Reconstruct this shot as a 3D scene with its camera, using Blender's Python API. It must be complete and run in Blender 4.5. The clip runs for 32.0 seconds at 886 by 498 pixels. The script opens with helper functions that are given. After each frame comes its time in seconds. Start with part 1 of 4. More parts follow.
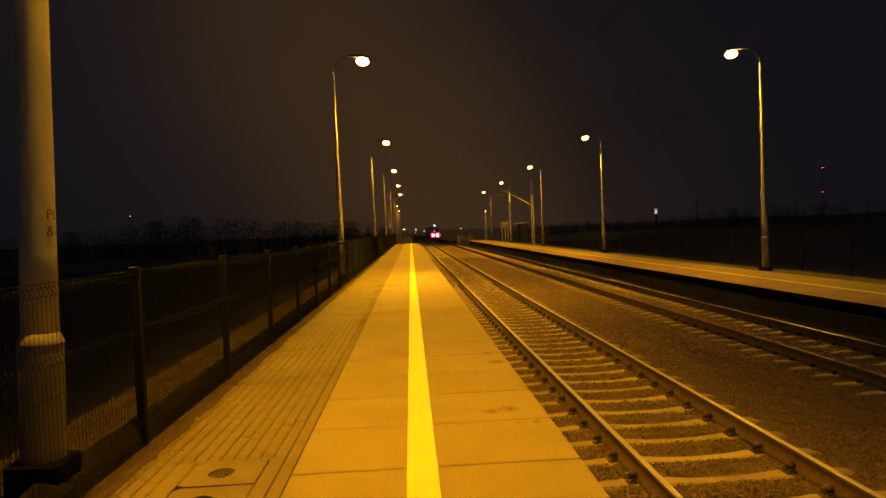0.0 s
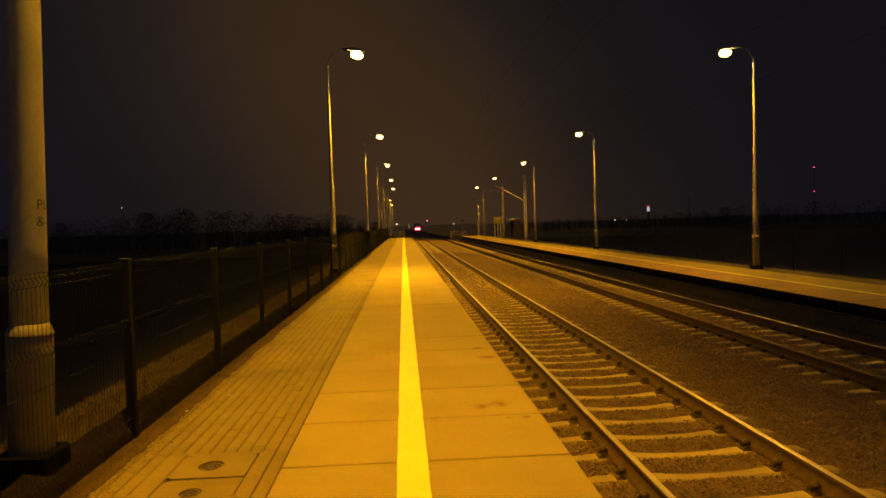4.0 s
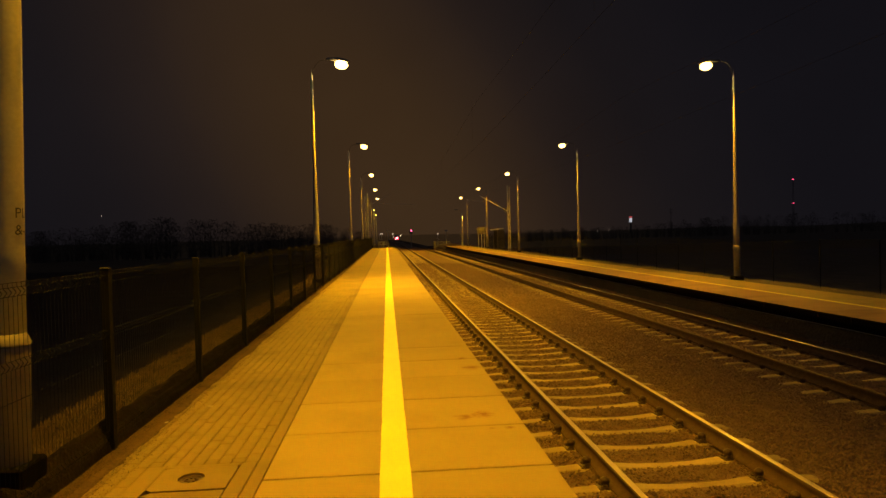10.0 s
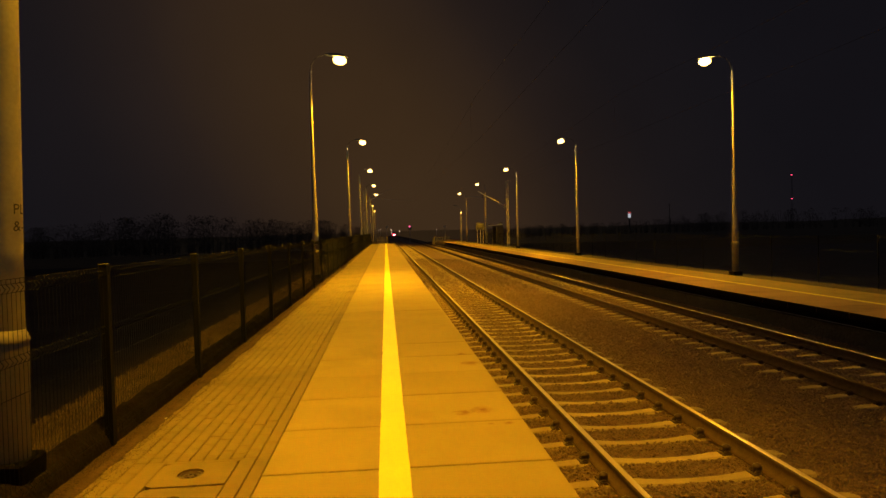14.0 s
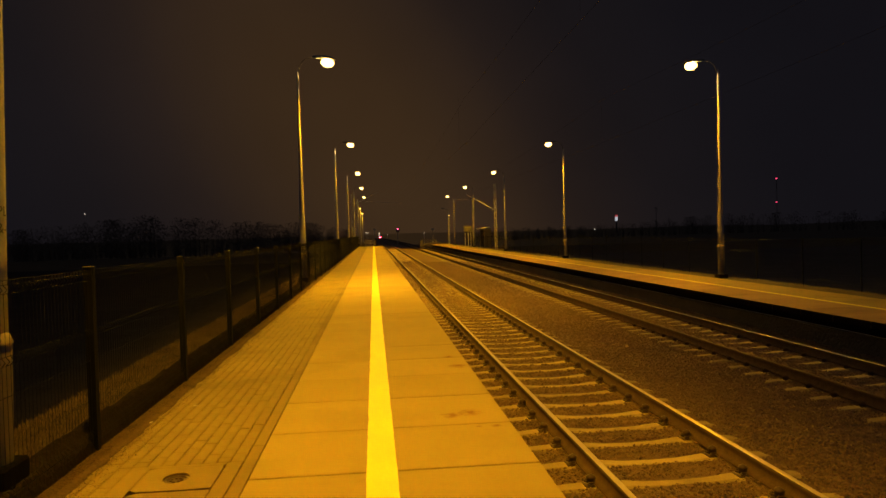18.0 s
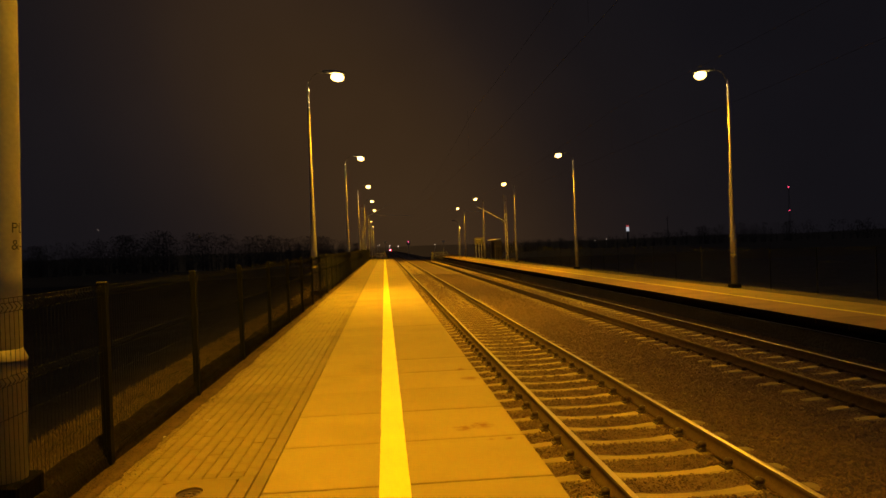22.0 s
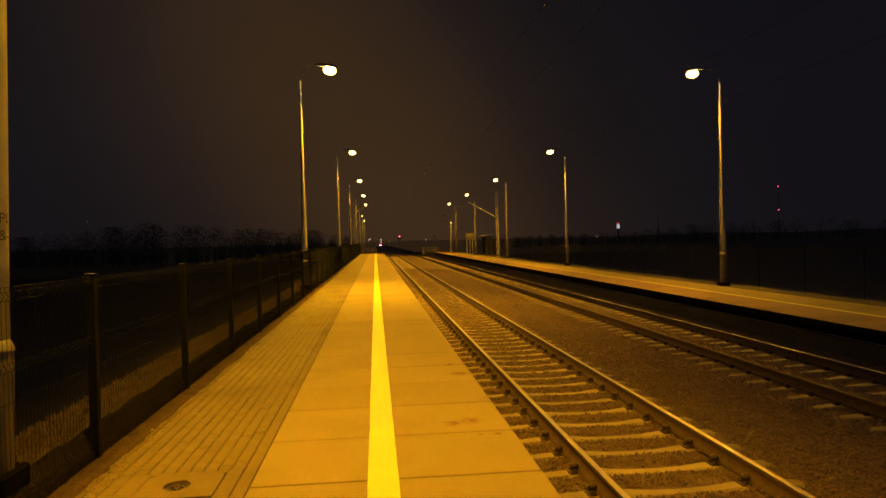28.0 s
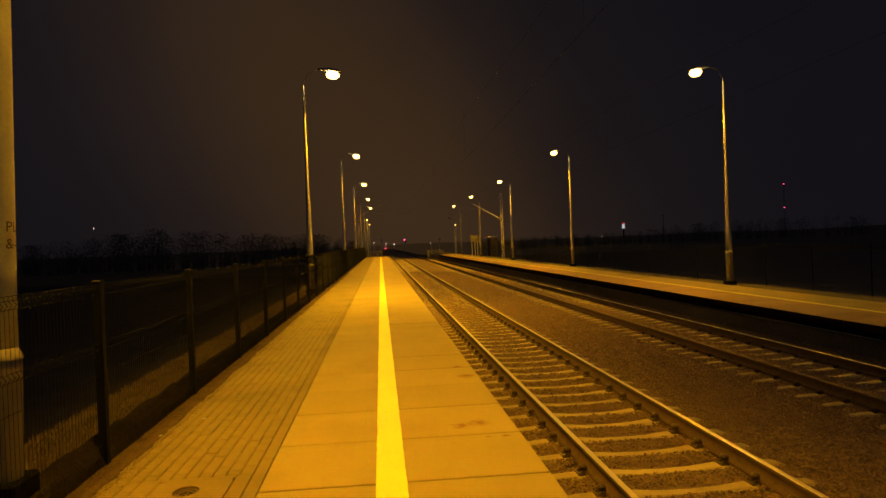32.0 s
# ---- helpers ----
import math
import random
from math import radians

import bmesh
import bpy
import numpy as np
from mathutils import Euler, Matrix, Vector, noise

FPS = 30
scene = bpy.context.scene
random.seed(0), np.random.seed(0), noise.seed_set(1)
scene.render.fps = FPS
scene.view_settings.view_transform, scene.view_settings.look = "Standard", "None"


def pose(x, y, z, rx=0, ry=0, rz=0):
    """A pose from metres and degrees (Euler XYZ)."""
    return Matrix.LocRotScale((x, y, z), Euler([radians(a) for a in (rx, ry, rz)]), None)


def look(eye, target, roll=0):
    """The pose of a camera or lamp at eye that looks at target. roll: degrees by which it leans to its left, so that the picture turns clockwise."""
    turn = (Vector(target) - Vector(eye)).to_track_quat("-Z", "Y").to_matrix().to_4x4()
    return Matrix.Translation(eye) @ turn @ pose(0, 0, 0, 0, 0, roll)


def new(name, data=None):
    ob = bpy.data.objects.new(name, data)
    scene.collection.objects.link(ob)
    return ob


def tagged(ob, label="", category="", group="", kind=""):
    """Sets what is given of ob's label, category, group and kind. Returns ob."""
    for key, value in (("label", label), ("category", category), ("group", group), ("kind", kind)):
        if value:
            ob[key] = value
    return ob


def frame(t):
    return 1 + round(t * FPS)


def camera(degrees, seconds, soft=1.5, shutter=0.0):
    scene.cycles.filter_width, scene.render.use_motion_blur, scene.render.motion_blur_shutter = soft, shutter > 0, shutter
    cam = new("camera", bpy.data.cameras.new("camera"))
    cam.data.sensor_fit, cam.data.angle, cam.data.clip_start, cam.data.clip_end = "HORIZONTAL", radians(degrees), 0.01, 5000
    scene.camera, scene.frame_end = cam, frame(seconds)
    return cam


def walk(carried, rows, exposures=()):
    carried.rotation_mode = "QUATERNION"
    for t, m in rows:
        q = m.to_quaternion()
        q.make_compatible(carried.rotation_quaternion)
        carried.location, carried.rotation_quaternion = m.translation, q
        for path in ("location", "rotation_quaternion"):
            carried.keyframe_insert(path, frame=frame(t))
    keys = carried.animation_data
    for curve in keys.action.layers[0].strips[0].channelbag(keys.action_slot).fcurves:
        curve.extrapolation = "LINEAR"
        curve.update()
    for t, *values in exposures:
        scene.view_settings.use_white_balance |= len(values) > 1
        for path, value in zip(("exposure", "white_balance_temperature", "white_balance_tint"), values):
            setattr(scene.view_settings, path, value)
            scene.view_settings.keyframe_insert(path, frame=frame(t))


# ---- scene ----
# ---------------------------------------------------------------- camera
EYE = Vector((0.005, -0.004, 1.652))
cam = camera(65.49, 32.0)


def aimed(yaw, pitch, roll):
    """The camera's pose at the standing place: degrees to the left of the track's direction, up, and of lean."""
    a, b = radians(yaw), radians(pitch)
    ahead = Vector((-math.sin(a) * math.cos(b), math.cos(a) * math.cos(b), math.sin(b)))
    return look(EYE, EYE + ahead, roll)


walk(cam, [(t, aimed(a, b, c)) for t, a, b, c in (
    (0, -2.64, -1.55, -2.44), (0.5, -2.52, -1.53, -2.52), (1, -2.19, -1.62, -2.65), (1.5, -2.23, -2.01, -2.18),
    (2, -2.54, -2.13, -1.86), (2.5, -2.74, -2.09, -1.73), (3, -3.04, -2.01, -1.70), (3.5, -3.16, -1.95, -1.76),
    (5.5, -4.16, -2.23, -1.28), (6, -4.67, -1.33, -1.17), (6.5, -4.65, -0.76, -1.53), (7, -4.55, -1.03, -1.61),
    (7.5, -4.69, -1.42, -1.66), (8, -4.39, -1.45, -1.61), (8.5, -4.41, -1.50, -1.25), (9, -4.75, -1.51, -1.11),
    (9.5, -4.70, -1.03, -1.59), (10, -4.62, -1.20, -1.56), (10.5, -4.65, -1.49, -1.46), (11, -4.50, -1.66, -1.60),
    (11.5, -4.59, -1.49, -1.42), (12, -4.92, -1.44, -1.32), (12.5, -4.97, -1.47, -1.47), (13, -4.99, -1.59, -1.55),
    (13.5, -4.97, -1.72, -1.65), (14, -4.71, -1.55, -1.62), (14.5, -4.82, -1.84, -1.61), (16.5, -5.56, -1.84, -1.28),
    (17, -5.63, -1.88, -1.41), (17.5, -5.80, -1.48, -1.54), (18, -5.73, -1.35, -1.55), (18.5, -5.63, -1.18, -1.61),
    (19, -5.70, -0.98, -1.56), (19.5, -5.66, -1.03, -1.46), (20, -5.47, -1.03, -1.72), (20.5, -5.36, -0.84, -1.65),
    (21, -5.33, -0.68, -1.73), (21.5, -5.09, -0.67, -2.14), (22, -4.86, -0.31, -2.12), (22.5, -4.89, -0.31, -2.10),
    (23, -4.82, -0.38, -2.17), (23.5, -4.74, -0.26, -2.34), (24, -4.75, -0.02, -2.30), (24.5, -4.70, -0.39, -1.93),
    (25, -4.83, -0.66, -1.91), (25.5, -5.06, -0.60, -1.90), (27.5, -5.66, -0.81, -1.54), (28, -5.60, -0.73, -1.49),
    (28.5, -5.48, -0.69, -1.69), (29, -5.58, -0.39, -1.90), (29.5, -5.49, -0.44, -1.85), (30, -5.47, -0.32, -1.91),
    (30.5, -5.36, 0.03, -1.91), (31, -5.09, 0.24, -2.23), (31.5, -5.15, -0.13, -2.13), (32, -5.18, -0.51, -2.28),
)])

# ---------------------------------------------------------------- plan (metres)
EDGE = 1.14            # front edge of the near platform
SLAB_L = -0.90         # rear edge of its slabs
STRIPE = (-0.09, 0.123)
T1, T2 = 2.83, 7.55    # track centres
RAIL = -0.575          # rail top of the near track
RAIL_2 = -0.73         # and of the far one
OPP = 9.23             # front edge of the opposite platform
OPPZ = -0.22
FENCE = -2.245
FIRST = (3.28, 3.49)    # first sleeper of each track
LAMPS = (4.57, 23.5, 44.9, 65.8, 86.7, 107.6)
END = 98.0


def fall(y):
    """The line drops gently beyond the platforms."""
    return 4e-6 * (min(max(y, 100.0), 1200.0) - 100.0) ** 2


# ---------------------------------------------------------------- night sky
world = bpy.data.worlds.new("night")
scene.world = world
world.use_nodes = True
wn, wl = world.node_tree.nodes, world.node_tree.links
wn.clear()
w_out = wn.new("ShaderNodeOutputWorld")
w_bg = wn.new("ShaderNodeBackground")
w_tc = wn.new("ShaderNodeTexCoord")
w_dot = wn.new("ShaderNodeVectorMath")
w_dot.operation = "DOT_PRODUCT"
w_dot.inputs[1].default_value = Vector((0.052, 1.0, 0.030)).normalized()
w_ramp = wn.new("ShaderNodeValToRGB")
w_noise = wn.new("ShaderNodeTexNoise")
w_noise.inputs["Scale"].default_value = 3.0
w_noise.inputs["Detail"].default_value = 3.0
w_mix = wn.new("ShaderNodeMix")
w_mix.data_type = "RGBA"
w_mix.blend_type = "MULTIPLY"
w_mix.inputs[0].default_value = 0.45
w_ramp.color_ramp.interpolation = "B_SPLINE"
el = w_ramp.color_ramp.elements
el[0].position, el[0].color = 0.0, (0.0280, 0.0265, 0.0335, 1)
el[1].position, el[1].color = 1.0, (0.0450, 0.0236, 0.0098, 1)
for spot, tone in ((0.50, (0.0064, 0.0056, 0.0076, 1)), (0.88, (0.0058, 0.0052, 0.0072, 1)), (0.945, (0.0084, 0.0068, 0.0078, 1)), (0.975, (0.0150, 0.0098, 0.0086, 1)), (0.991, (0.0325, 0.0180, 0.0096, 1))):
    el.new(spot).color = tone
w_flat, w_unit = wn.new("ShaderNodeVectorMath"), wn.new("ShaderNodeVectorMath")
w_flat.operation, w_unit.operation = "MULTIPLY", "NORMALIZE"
w_flat.inputs[1].default_value = (1.0, 1.0, 0.42)   # the lamps' lit haze, painted into the sky, stands as a tall column
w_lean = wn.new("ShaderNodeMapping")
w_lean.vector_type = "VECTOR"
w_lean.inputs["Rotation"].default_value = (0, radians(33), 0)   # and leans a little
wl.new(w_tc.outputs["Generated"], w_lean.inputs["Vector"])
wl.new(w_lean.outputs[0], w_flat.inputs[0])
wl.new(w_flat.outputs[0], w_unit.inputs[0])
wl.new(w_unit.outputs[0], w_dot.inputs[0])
wl.new(w_tc.outputs["Generated"], w_noise.inputs["Vector"])
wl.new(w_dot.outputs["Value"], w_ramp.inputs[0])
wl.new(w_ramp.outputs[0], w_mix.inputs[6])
wl.new(w_noise.outputs[0], w_mix.inputs[7])
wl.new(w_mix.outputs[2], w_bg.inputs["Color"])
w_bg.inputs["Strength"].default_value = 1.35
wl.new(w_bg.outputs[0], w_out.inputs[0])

# sodium lamps: one light under each luminaire
SODIUM = (1.0, 0.466, 0.006)
SODIUM_BARE = (1.0, 0.62, 0.16)
WATTS = 4980.0
scene.view_settings.exposure = 0.0


def sodium_light(x, y, z, watts, lean=0.0, across=0.28):
    data = bpy.data.lights.new("sodium_light", "SPOT")
    data.spot_size, data.spot_blend = radians(157.0), 0.25
    data.energy, data.color, data.shadow_soft_size = watts, SODIUM, 0.12
    ob = new("sodium_light", data)
    ob.location = (x, y, z)
    ob.scale = (across, 1.0, 1.0)   # road optics: a wide throw along the platform, a narrow one across it
    ob.rotation_euler = (0, radians(lean), 0)
    return ob


def bowl_light(x, y, z):
    """What the glass bowl throws sideways, onto its own post."""
    data = bpy.data.lights.new("bowl_light", "POINT")
    data.energy, data.color, data.shadow_soft_size = 270.0, SODIUM_BARE, 0.14
    new("bowl_light", data).location = (x, y, z)


# ---------------------------------------------------------------- materials
def material(name, dark, light, rough=0.8, grain=60.0, patch=1.5, bump=0.3, metal=0.0, spread=0.0, island=False, depth=0.01, stain=0.0, gloss=0.5):
    """A two-scale procedural surface: fine grain and broad patches, with relief, and a shade of its own for each piece."""
    m = bpy.data.materials.new(name)
    m.use_nodes = True
    n, l = m.node_tree.nodes, m.node_tree.links
    b = n["Principled BSDF"]
    tc = n.new("ShaderNodeNewGeometry")
    fine, broad = n.new("ShaderNodeTexNoise"), n.new("ShaderNodeTexNoise")
    fine.inputs["Scale"].default_value, broad.inputs["Scale"].default_value = grain, patch
    fine.inputs["Detail"].default_value, broad.inputs["Detail"].default_value = 4.0, 5.0
    for tex in (fine, broad):
        l.new(tc.outputs["Position"], tex.inputs["Vector"])
    add = n.new("ShaderNodeMath")
    add.operation = "MULTIPLY_ADD"
    l.new(fine.outputs[0], add.inputs[0])
    add.inputs[1].default_value = 0.45
    scaled = n.new("ShaderNodeMath")
    scaled.operation = "MULTIPLY"
    l.new(broad.outputs[0], scaled.inputs[0])
    scaled.inputs[1].default_value = 0.55
    l.new(scaled.outputs[0], add.inputs[2])
    value = add.outputs[0]
    if spread:
        info = n.new("ShaderNodeNewGeometry" if island else "ShaderNodeObjectInfo")
        more = n.new("ShaderNodeMath")
        more.operation = "MULTIPLY_ADD"
        l.new(info.outputs["Random Per Island" if island else "Random"], more.inputs[0])
        more.inputs[1].default_value = spread
        off = n.new("ShaderNodeMath")
        off.operation = "SUBTRACT"
        l.new(value, off.inputs[0])
        off.inputs[1].default_value = spread / 2
        l.new(off.outputs[0], more.inputs[2])
        value = more.outputs[0]
    ramp = n.new("ShaderNodeValToRGB")
    ramp.color_ramp.elements[0].position, ramp.color_ramp.elements[1].position = 0.3, 0.7
    ramp.color_ramp.elements[0].color, ramp.color_ramp.elements[1].color = (*dark, 1), (*light, 1)
    l.new(value, ramp.inputs[0])
    colour = ramp.outputs[0]
    if stain:
        vor = n.new("ShaderNodeTexNoise")
        vor.inputs["Scale"].default_value, vor.inputs["Detail"].default_value = 0.9, 6.0
        l.new(tc.outputs["Position"], vor.inputs["Vector"])
        sr = n.new("ShaderNodeValToRGB")
        sr.color_ramp.elements[0].position, sr.color_ramp.elements[1].position = 0.30, 0.46
        sr.color_ramp.elements[0].color = (1 - stain, 1 - stain, 1 - stain * 0.9, 1)
        sr.color_ramp.elements[1].color = (1, 1, 1, 1)
        l.new(vor.outputs[0], sr.inputs[0])
        mul = n.new("ShaderNodeMix")
        mul.data_type, mul.blend_type = "RGBA", "MULTIPLY"
        mul.inputs[0].default_value = 1.0
        l.new(colour, mul.inputs[6])
        l.new(sr.outputs[0], mul.inputs[7])
        colour = mul.outputs[2]
    l.new(colour, b.inputs["Base Color"])
    rr = n.new("ShaderNodeMapRange")
    rr.inputs["To Min"].default_value, rr.inputs["To Max"].default_value = max(rough - 0.12, 0.05), min(rough + 0.1, 1.0)
    l.new(broad.outputs[0], rr.inputs["Value"])
    l.new(rr.outputs[0], b.inputs["Roughness"])
    b.inputs["Metallic"].default_value = metal
    b.inputs["Specular IOR Level"].default_value = gloss
    if bump:
        bp = n.new("ShaderNodeBump")
        bp.inputs["Strength"].default_value, bp.inputs["Distance"].default_value = bump, depth
        l.new(fine.outputs[0], bp.inputs["Height"])
        l.new(bp.outputs[0], b.inputs["Normal"])
    return m


def glowing(name, colour, strength):
    m = bpy.data.materials.new(name)
    m.use_nodes = True
    b = m.node_tree.nodes["Principled BSDF"]
    b.inputs["Base Color"].default_value = (*[c * 0.3 for c in colour], 1)
    b.inputs["Emission Color"].default_value = (*colour, 1)
    b.inputs["Emission Strength"].default_value = strength
    return m


M_SLAB = material("platform_concrete", (0.40, 0.330, 0.12), (0.485, 0.402, 0.15), 0.9, 90, 0.7, 0.15, spread=0.14, depth=0.004, stain=0.1, gloss=0.12)


def rust_spots(m, spots):
    """Brown rust stains with ragged edges, at places of their own on a surface."""
    n, l = m.node_tree.nodes, m.node_tree.links
    b = n["Principled BSDF"]
    colour = b.inputs["Base Color"].links[0].from_socket
    geo = n.new("ShaderNodeNewGeometry")
    rag = n.new("ShaderNodeTexNoise")
    rag.inputs["Scale"].default_value, rag.inputs["Detail"].default_value = 17.0, 8.0
    l.new(geo.outputs["Position"], rag.inputs["Vector"])
    for x, y, r in spots:
        dist = n.new("ShaderNodeVectorMath")
        dist.operation = "DISTANCE"
        l.new(geo.outputs["Position"], dist.inputs[0])
        dist.inputs[1].default_value = (x, y, 0)
        sub = n.new("ShaderNodeMath")
        sub.operation = "MULTIPLY_ADD"
        l.new(rag.outputs[0], sub.inputs[0])
        sub.inputs[1].default_value = -3.2 * r
        l.new(dist.outputs["Value"], sub.inputs[2])
        mask = n.new("ShaderNodeMapRange")
        mask.inputs["From Min"].default_value, mask.inputs["From Max"].default_value = -1.6 * r, 0.15 * r
        mask.inputs["To Min"].default_value, mask.inputs["To Max"].default_value = 0.78, 0.0
        l.new(sub.outputs[0], mask.inputs["Value"])
        mix = n.new("ShaderNodeMix")
        mix.data_type = "RGBA"
        l.new(mask.outputs[0], mix.inputs[0])
        l.new(colour, mix.inputs[6])
        mix.inputs[7].default_value = (0.25, 0.12, 0.05, 1)
        colour = mix.outputs[2]
    l.new(colour, b.inputs["Base Color"])


rust_spots(M_SLAB, ((1.0, 8.44, 0.085), (0.95, 9.1, 0.05), (0.83, 6.22, 0.075), (0.66, 6.15, 0.06), (1.0, 5.75, 0.03), (0.85, 5.75, 0.02)))
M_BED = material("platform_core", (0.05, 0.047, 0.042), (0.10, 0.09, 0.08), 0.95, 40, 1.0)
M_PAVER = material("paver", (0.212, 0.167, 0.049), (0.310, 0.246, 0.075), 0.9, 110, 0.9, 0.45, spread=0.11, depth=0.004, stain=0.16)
# lighter copy of the paver, with the far strip's brightness painted in
M_PAVER_LIT = material("paver_lit", (0.252, 0.202, 0.062), (0.362, 0.294, 0.090), 0.9, 110, 0.9, 0.45, spread=0.11, island=True, depth=0.004, stain=0.16)
M_JOINT = material("joint_sand", (0.150, 0.112, 0.034), (0.235, 0.178, 0.056), 0.95, 80, 3.0, 0.5, depth=0.004, gloss=0.1)
M_KERB = material("kerb_concrete", (0.085, 0.064, 0.042), (0.17, 0.132, 0.088), 0.9, 70, 2.5, 0.4, stain=0.35)
# stained slab concrete, darkened to take in the opposite platform's dimmer light
M_SLAB_DIM = material("dim_platform_concrete", (0.248, 0.164, 0.080), (0.345, 0.236, 0.118), 0.9, 80, 0.9, 0.2, spread=0.2, stain=0.25)
# near black in the colour stands for shade along the opposite platform's front
M_SHADE_BLACK = material("shade_black_concrete", (0.006, 0.005, 0.0045), (0.016, 0.013, 0.011), 0.95, 50, 2.0, 0.4, stain=0.3, gloss=0.03)
M_YELLOW = material("yellow_paint", (0.84, 0.80, 0.03), (0.94, 0.91, 0.04), 0.6, 80, 1.3, 0.12, depth=0.003)
# stained yellow, dulled in colour for the dimmer light on the opposite line
M_YELLOW_DIM = material("dim_yellow_paint", (0.68, 0.62, 0.05), (0.86, 0.80, 0.06), 0.7, 60, 0.6, 0.12, depth=0.003, stain=0.3)
M_SLEEPER = material("sleeper_concrete", (0.37, 0.30, 0.13), (0.60, 0.49, 0.215), 0.9, 60, 3.0, 0.4, spread=0.25, stain=0.3)


def seat_rust(m):
    """Rust and brake dust on the sleepers, thickest beside each rail."""
    n, l = m.node_tree.nodes, m.node_tree.links
    b = n["Principled BSDF"]
    colour = b.inputs["Base Color"].links[0].from_socket
    tc, sep = n.new("ShaderNodeTexCoord"), n.new("ShaderNodeSeparateXYZ")
    l.new(tc.outputs["Object"], sep.inputs[0])
    last = sep.outputs["X"]
    for op, value in (("ABSOLUTE", None), ("SUBTRACT", 0.72), ("ABSOLUTE", None)):
        q = n.new("ShaderNodeMath")
        q.operation = op
        l.new(last, q.inputs[0])
        if value is not None:
            q.inputs[1].default_value = value
        last = q.outputs[0]
    rag = n.new("ShaderNodeTexNoise")
    rag.inputs["Scale"].default_value = 14.0
    geo = n.new("ShaderNodeNewGeometry")
    l.new(geo.outputs["Position"], rag.inputs["Vector"])
    q = n.new("ShaderNodeMath")
    q.operation = "MULTIPLY_ADD"
    l.new(rag.outputs[0], q.inputs[0])
    q.inputs[1].default_value = 0.12
    l.new(last, q.inputs[2])
    mask = n.new("ShaderNodeMapRange")
    mask.inputs["From Min"].default_value, mask.inputs["From Max"].default_value = 0.08, 0.17
    mask.inputs["To Min"].default_value, mask.inputs["To Max"].default_value = 0.85, 0.0
    l.new(q.outputs[0], mask.inputs["Value"])
    mix = n.new("ShaderNodeMix")
    mix.data_type = "RGBA"
    l.new(mask.outputs[0], mix.inputs[0])
    l.new(colour, mix.inputs[6])
    mix.inputs[7].default_value = (0.105, 0.068, 0.042, 1)
    # grime on the ends outside the rails
    far, ends, worn = n.new("ShaderNodeMath"), n.new("ShaderNodeMapRange"), n.new("ShaderNodeMix")
    far.operation = "ABSOLUTE"
    l.new(sep.outputs["X"], far.inputs[0])
    ends.inputs["From Min"].default_value, ends.inputs["From Max"].default_value = 0.85, 0.98
    ends.inputs["To Max"].default_value = 0.36
    l.new(far.outputs[0], ends.inputs["Value"])
    worn.data_type = "RGBA"
    l.new(ends.outputs[0], worn.inputs[0])
    l.new(mix.outputs[2], worn.inputs[6])
    worn.inputs[7].default_value = (0.17, 0.125, 0.07, 1)
    l.new(worn.outputs[2], b.inputs["Base Color"])


seat_rust(M_SLEEPER)
M_STONE = material("ballast_stone", (0.150, 0.103, 0.064), (0.320, 0.222, 0.142), 0.9, 90, 6.0, 0.5, spread=0.30, island=True)
M_BALLAST = material("ballast_bed", (0.120, 0.082, 0.051), (0.290, 0.200, 0.128), 0.95, 40, 2.0, 0.8, depth=0.03)
M_RAILTOP = material("polished_steel", (0.56, 0.47, 0.34), (0.74, 0.63, 0.47), 0.36, 200, 2.0, 0.03, metal=0.4, depth=0.002, gloss=0.8)
M_RAILDULL = material("dull_rail_head", (0.075, 0.052, 0.033), (0.135, 0.094, 0.060), 0.7, 150, 3.0, 0.1, depth=0.002, gloss=0.2)
M_RAIL = material("rusty_rail", (0.080, 0.055, 0.035), (0.160, 0.111, 0.071), 0.9, 60, 9.0, 0.6, depth=0.006, gloss=0.1)
# darker copy of the rusty rail, taking in the far track's dimmer light
M_RAIL_DIM = material("dim_rusty_rail", (0.055, 0.038, 0.027), (0.115, 0.080, 0.056), 0.9, 60, 9.0, 0.6, depth=0.006, gloss=0.1)
M_CLIP = material("rail_clip_iron", (0.055, 0.037, 0.025), (0.115, 0.078, 0.052), 0.5, 150, 8.0, 0.3, depth=0.003)
M_POLE = material("pole_zinc", (0.27, 0.27, 0.275), (0.38, 0.38, 0.385), 0.55, 35, 3.0, 0.15, depth=0.004, stain=0.15)
M_SOCKET = material("pole_socket", (0.15, 0.137, 0.116), (0.255, 0.230, 0.198), 0.7, 50, 4.0, 0.2, stain=0.3)
M_BITUMEN = material("bitumen_coat", (0.005, 0.005, 0.0045), (0.012, 0.011, 0.010), 0.9, 60, 5.0, 0.3, gloss=0.05)
M_HEAD = material("luminaire_shell", (0.16, 0.16, 0.155), (0.24, 0.24, 0.23), 0.5, 50, 3.0, 0.1, depth=0.003)
M_WIRE = material("fence_green_coat", (0.015, 0.016, 0.018), (0.028, 0.030, 0.033), 0.9, 100, 4.0, 0.1, depth=0.002, gloss=0.1)
M_POST = material("fence_post_coat", (0.004, 0.0045, 0.005), (0.009, 0.010, 0.011), 0.7, 100, 4.0, 0.1, depth=0.002, gloss=0.1)
M_SOIL = material("dark_wet_soil", (0.010, 0.008, 0.006), (0.030, 0.023, 0.016), 0.95, 30, 3.0, 0.9, depth=0.03, gloss=0.05)
M_SAND = material("drifted_sand", (0.058, 0.040, 0.021), (0.150, 0.106, 0.054), 0.95, 45, 5.0, 0.9, depth=0.01, stain=0.3, gloss=0.1)
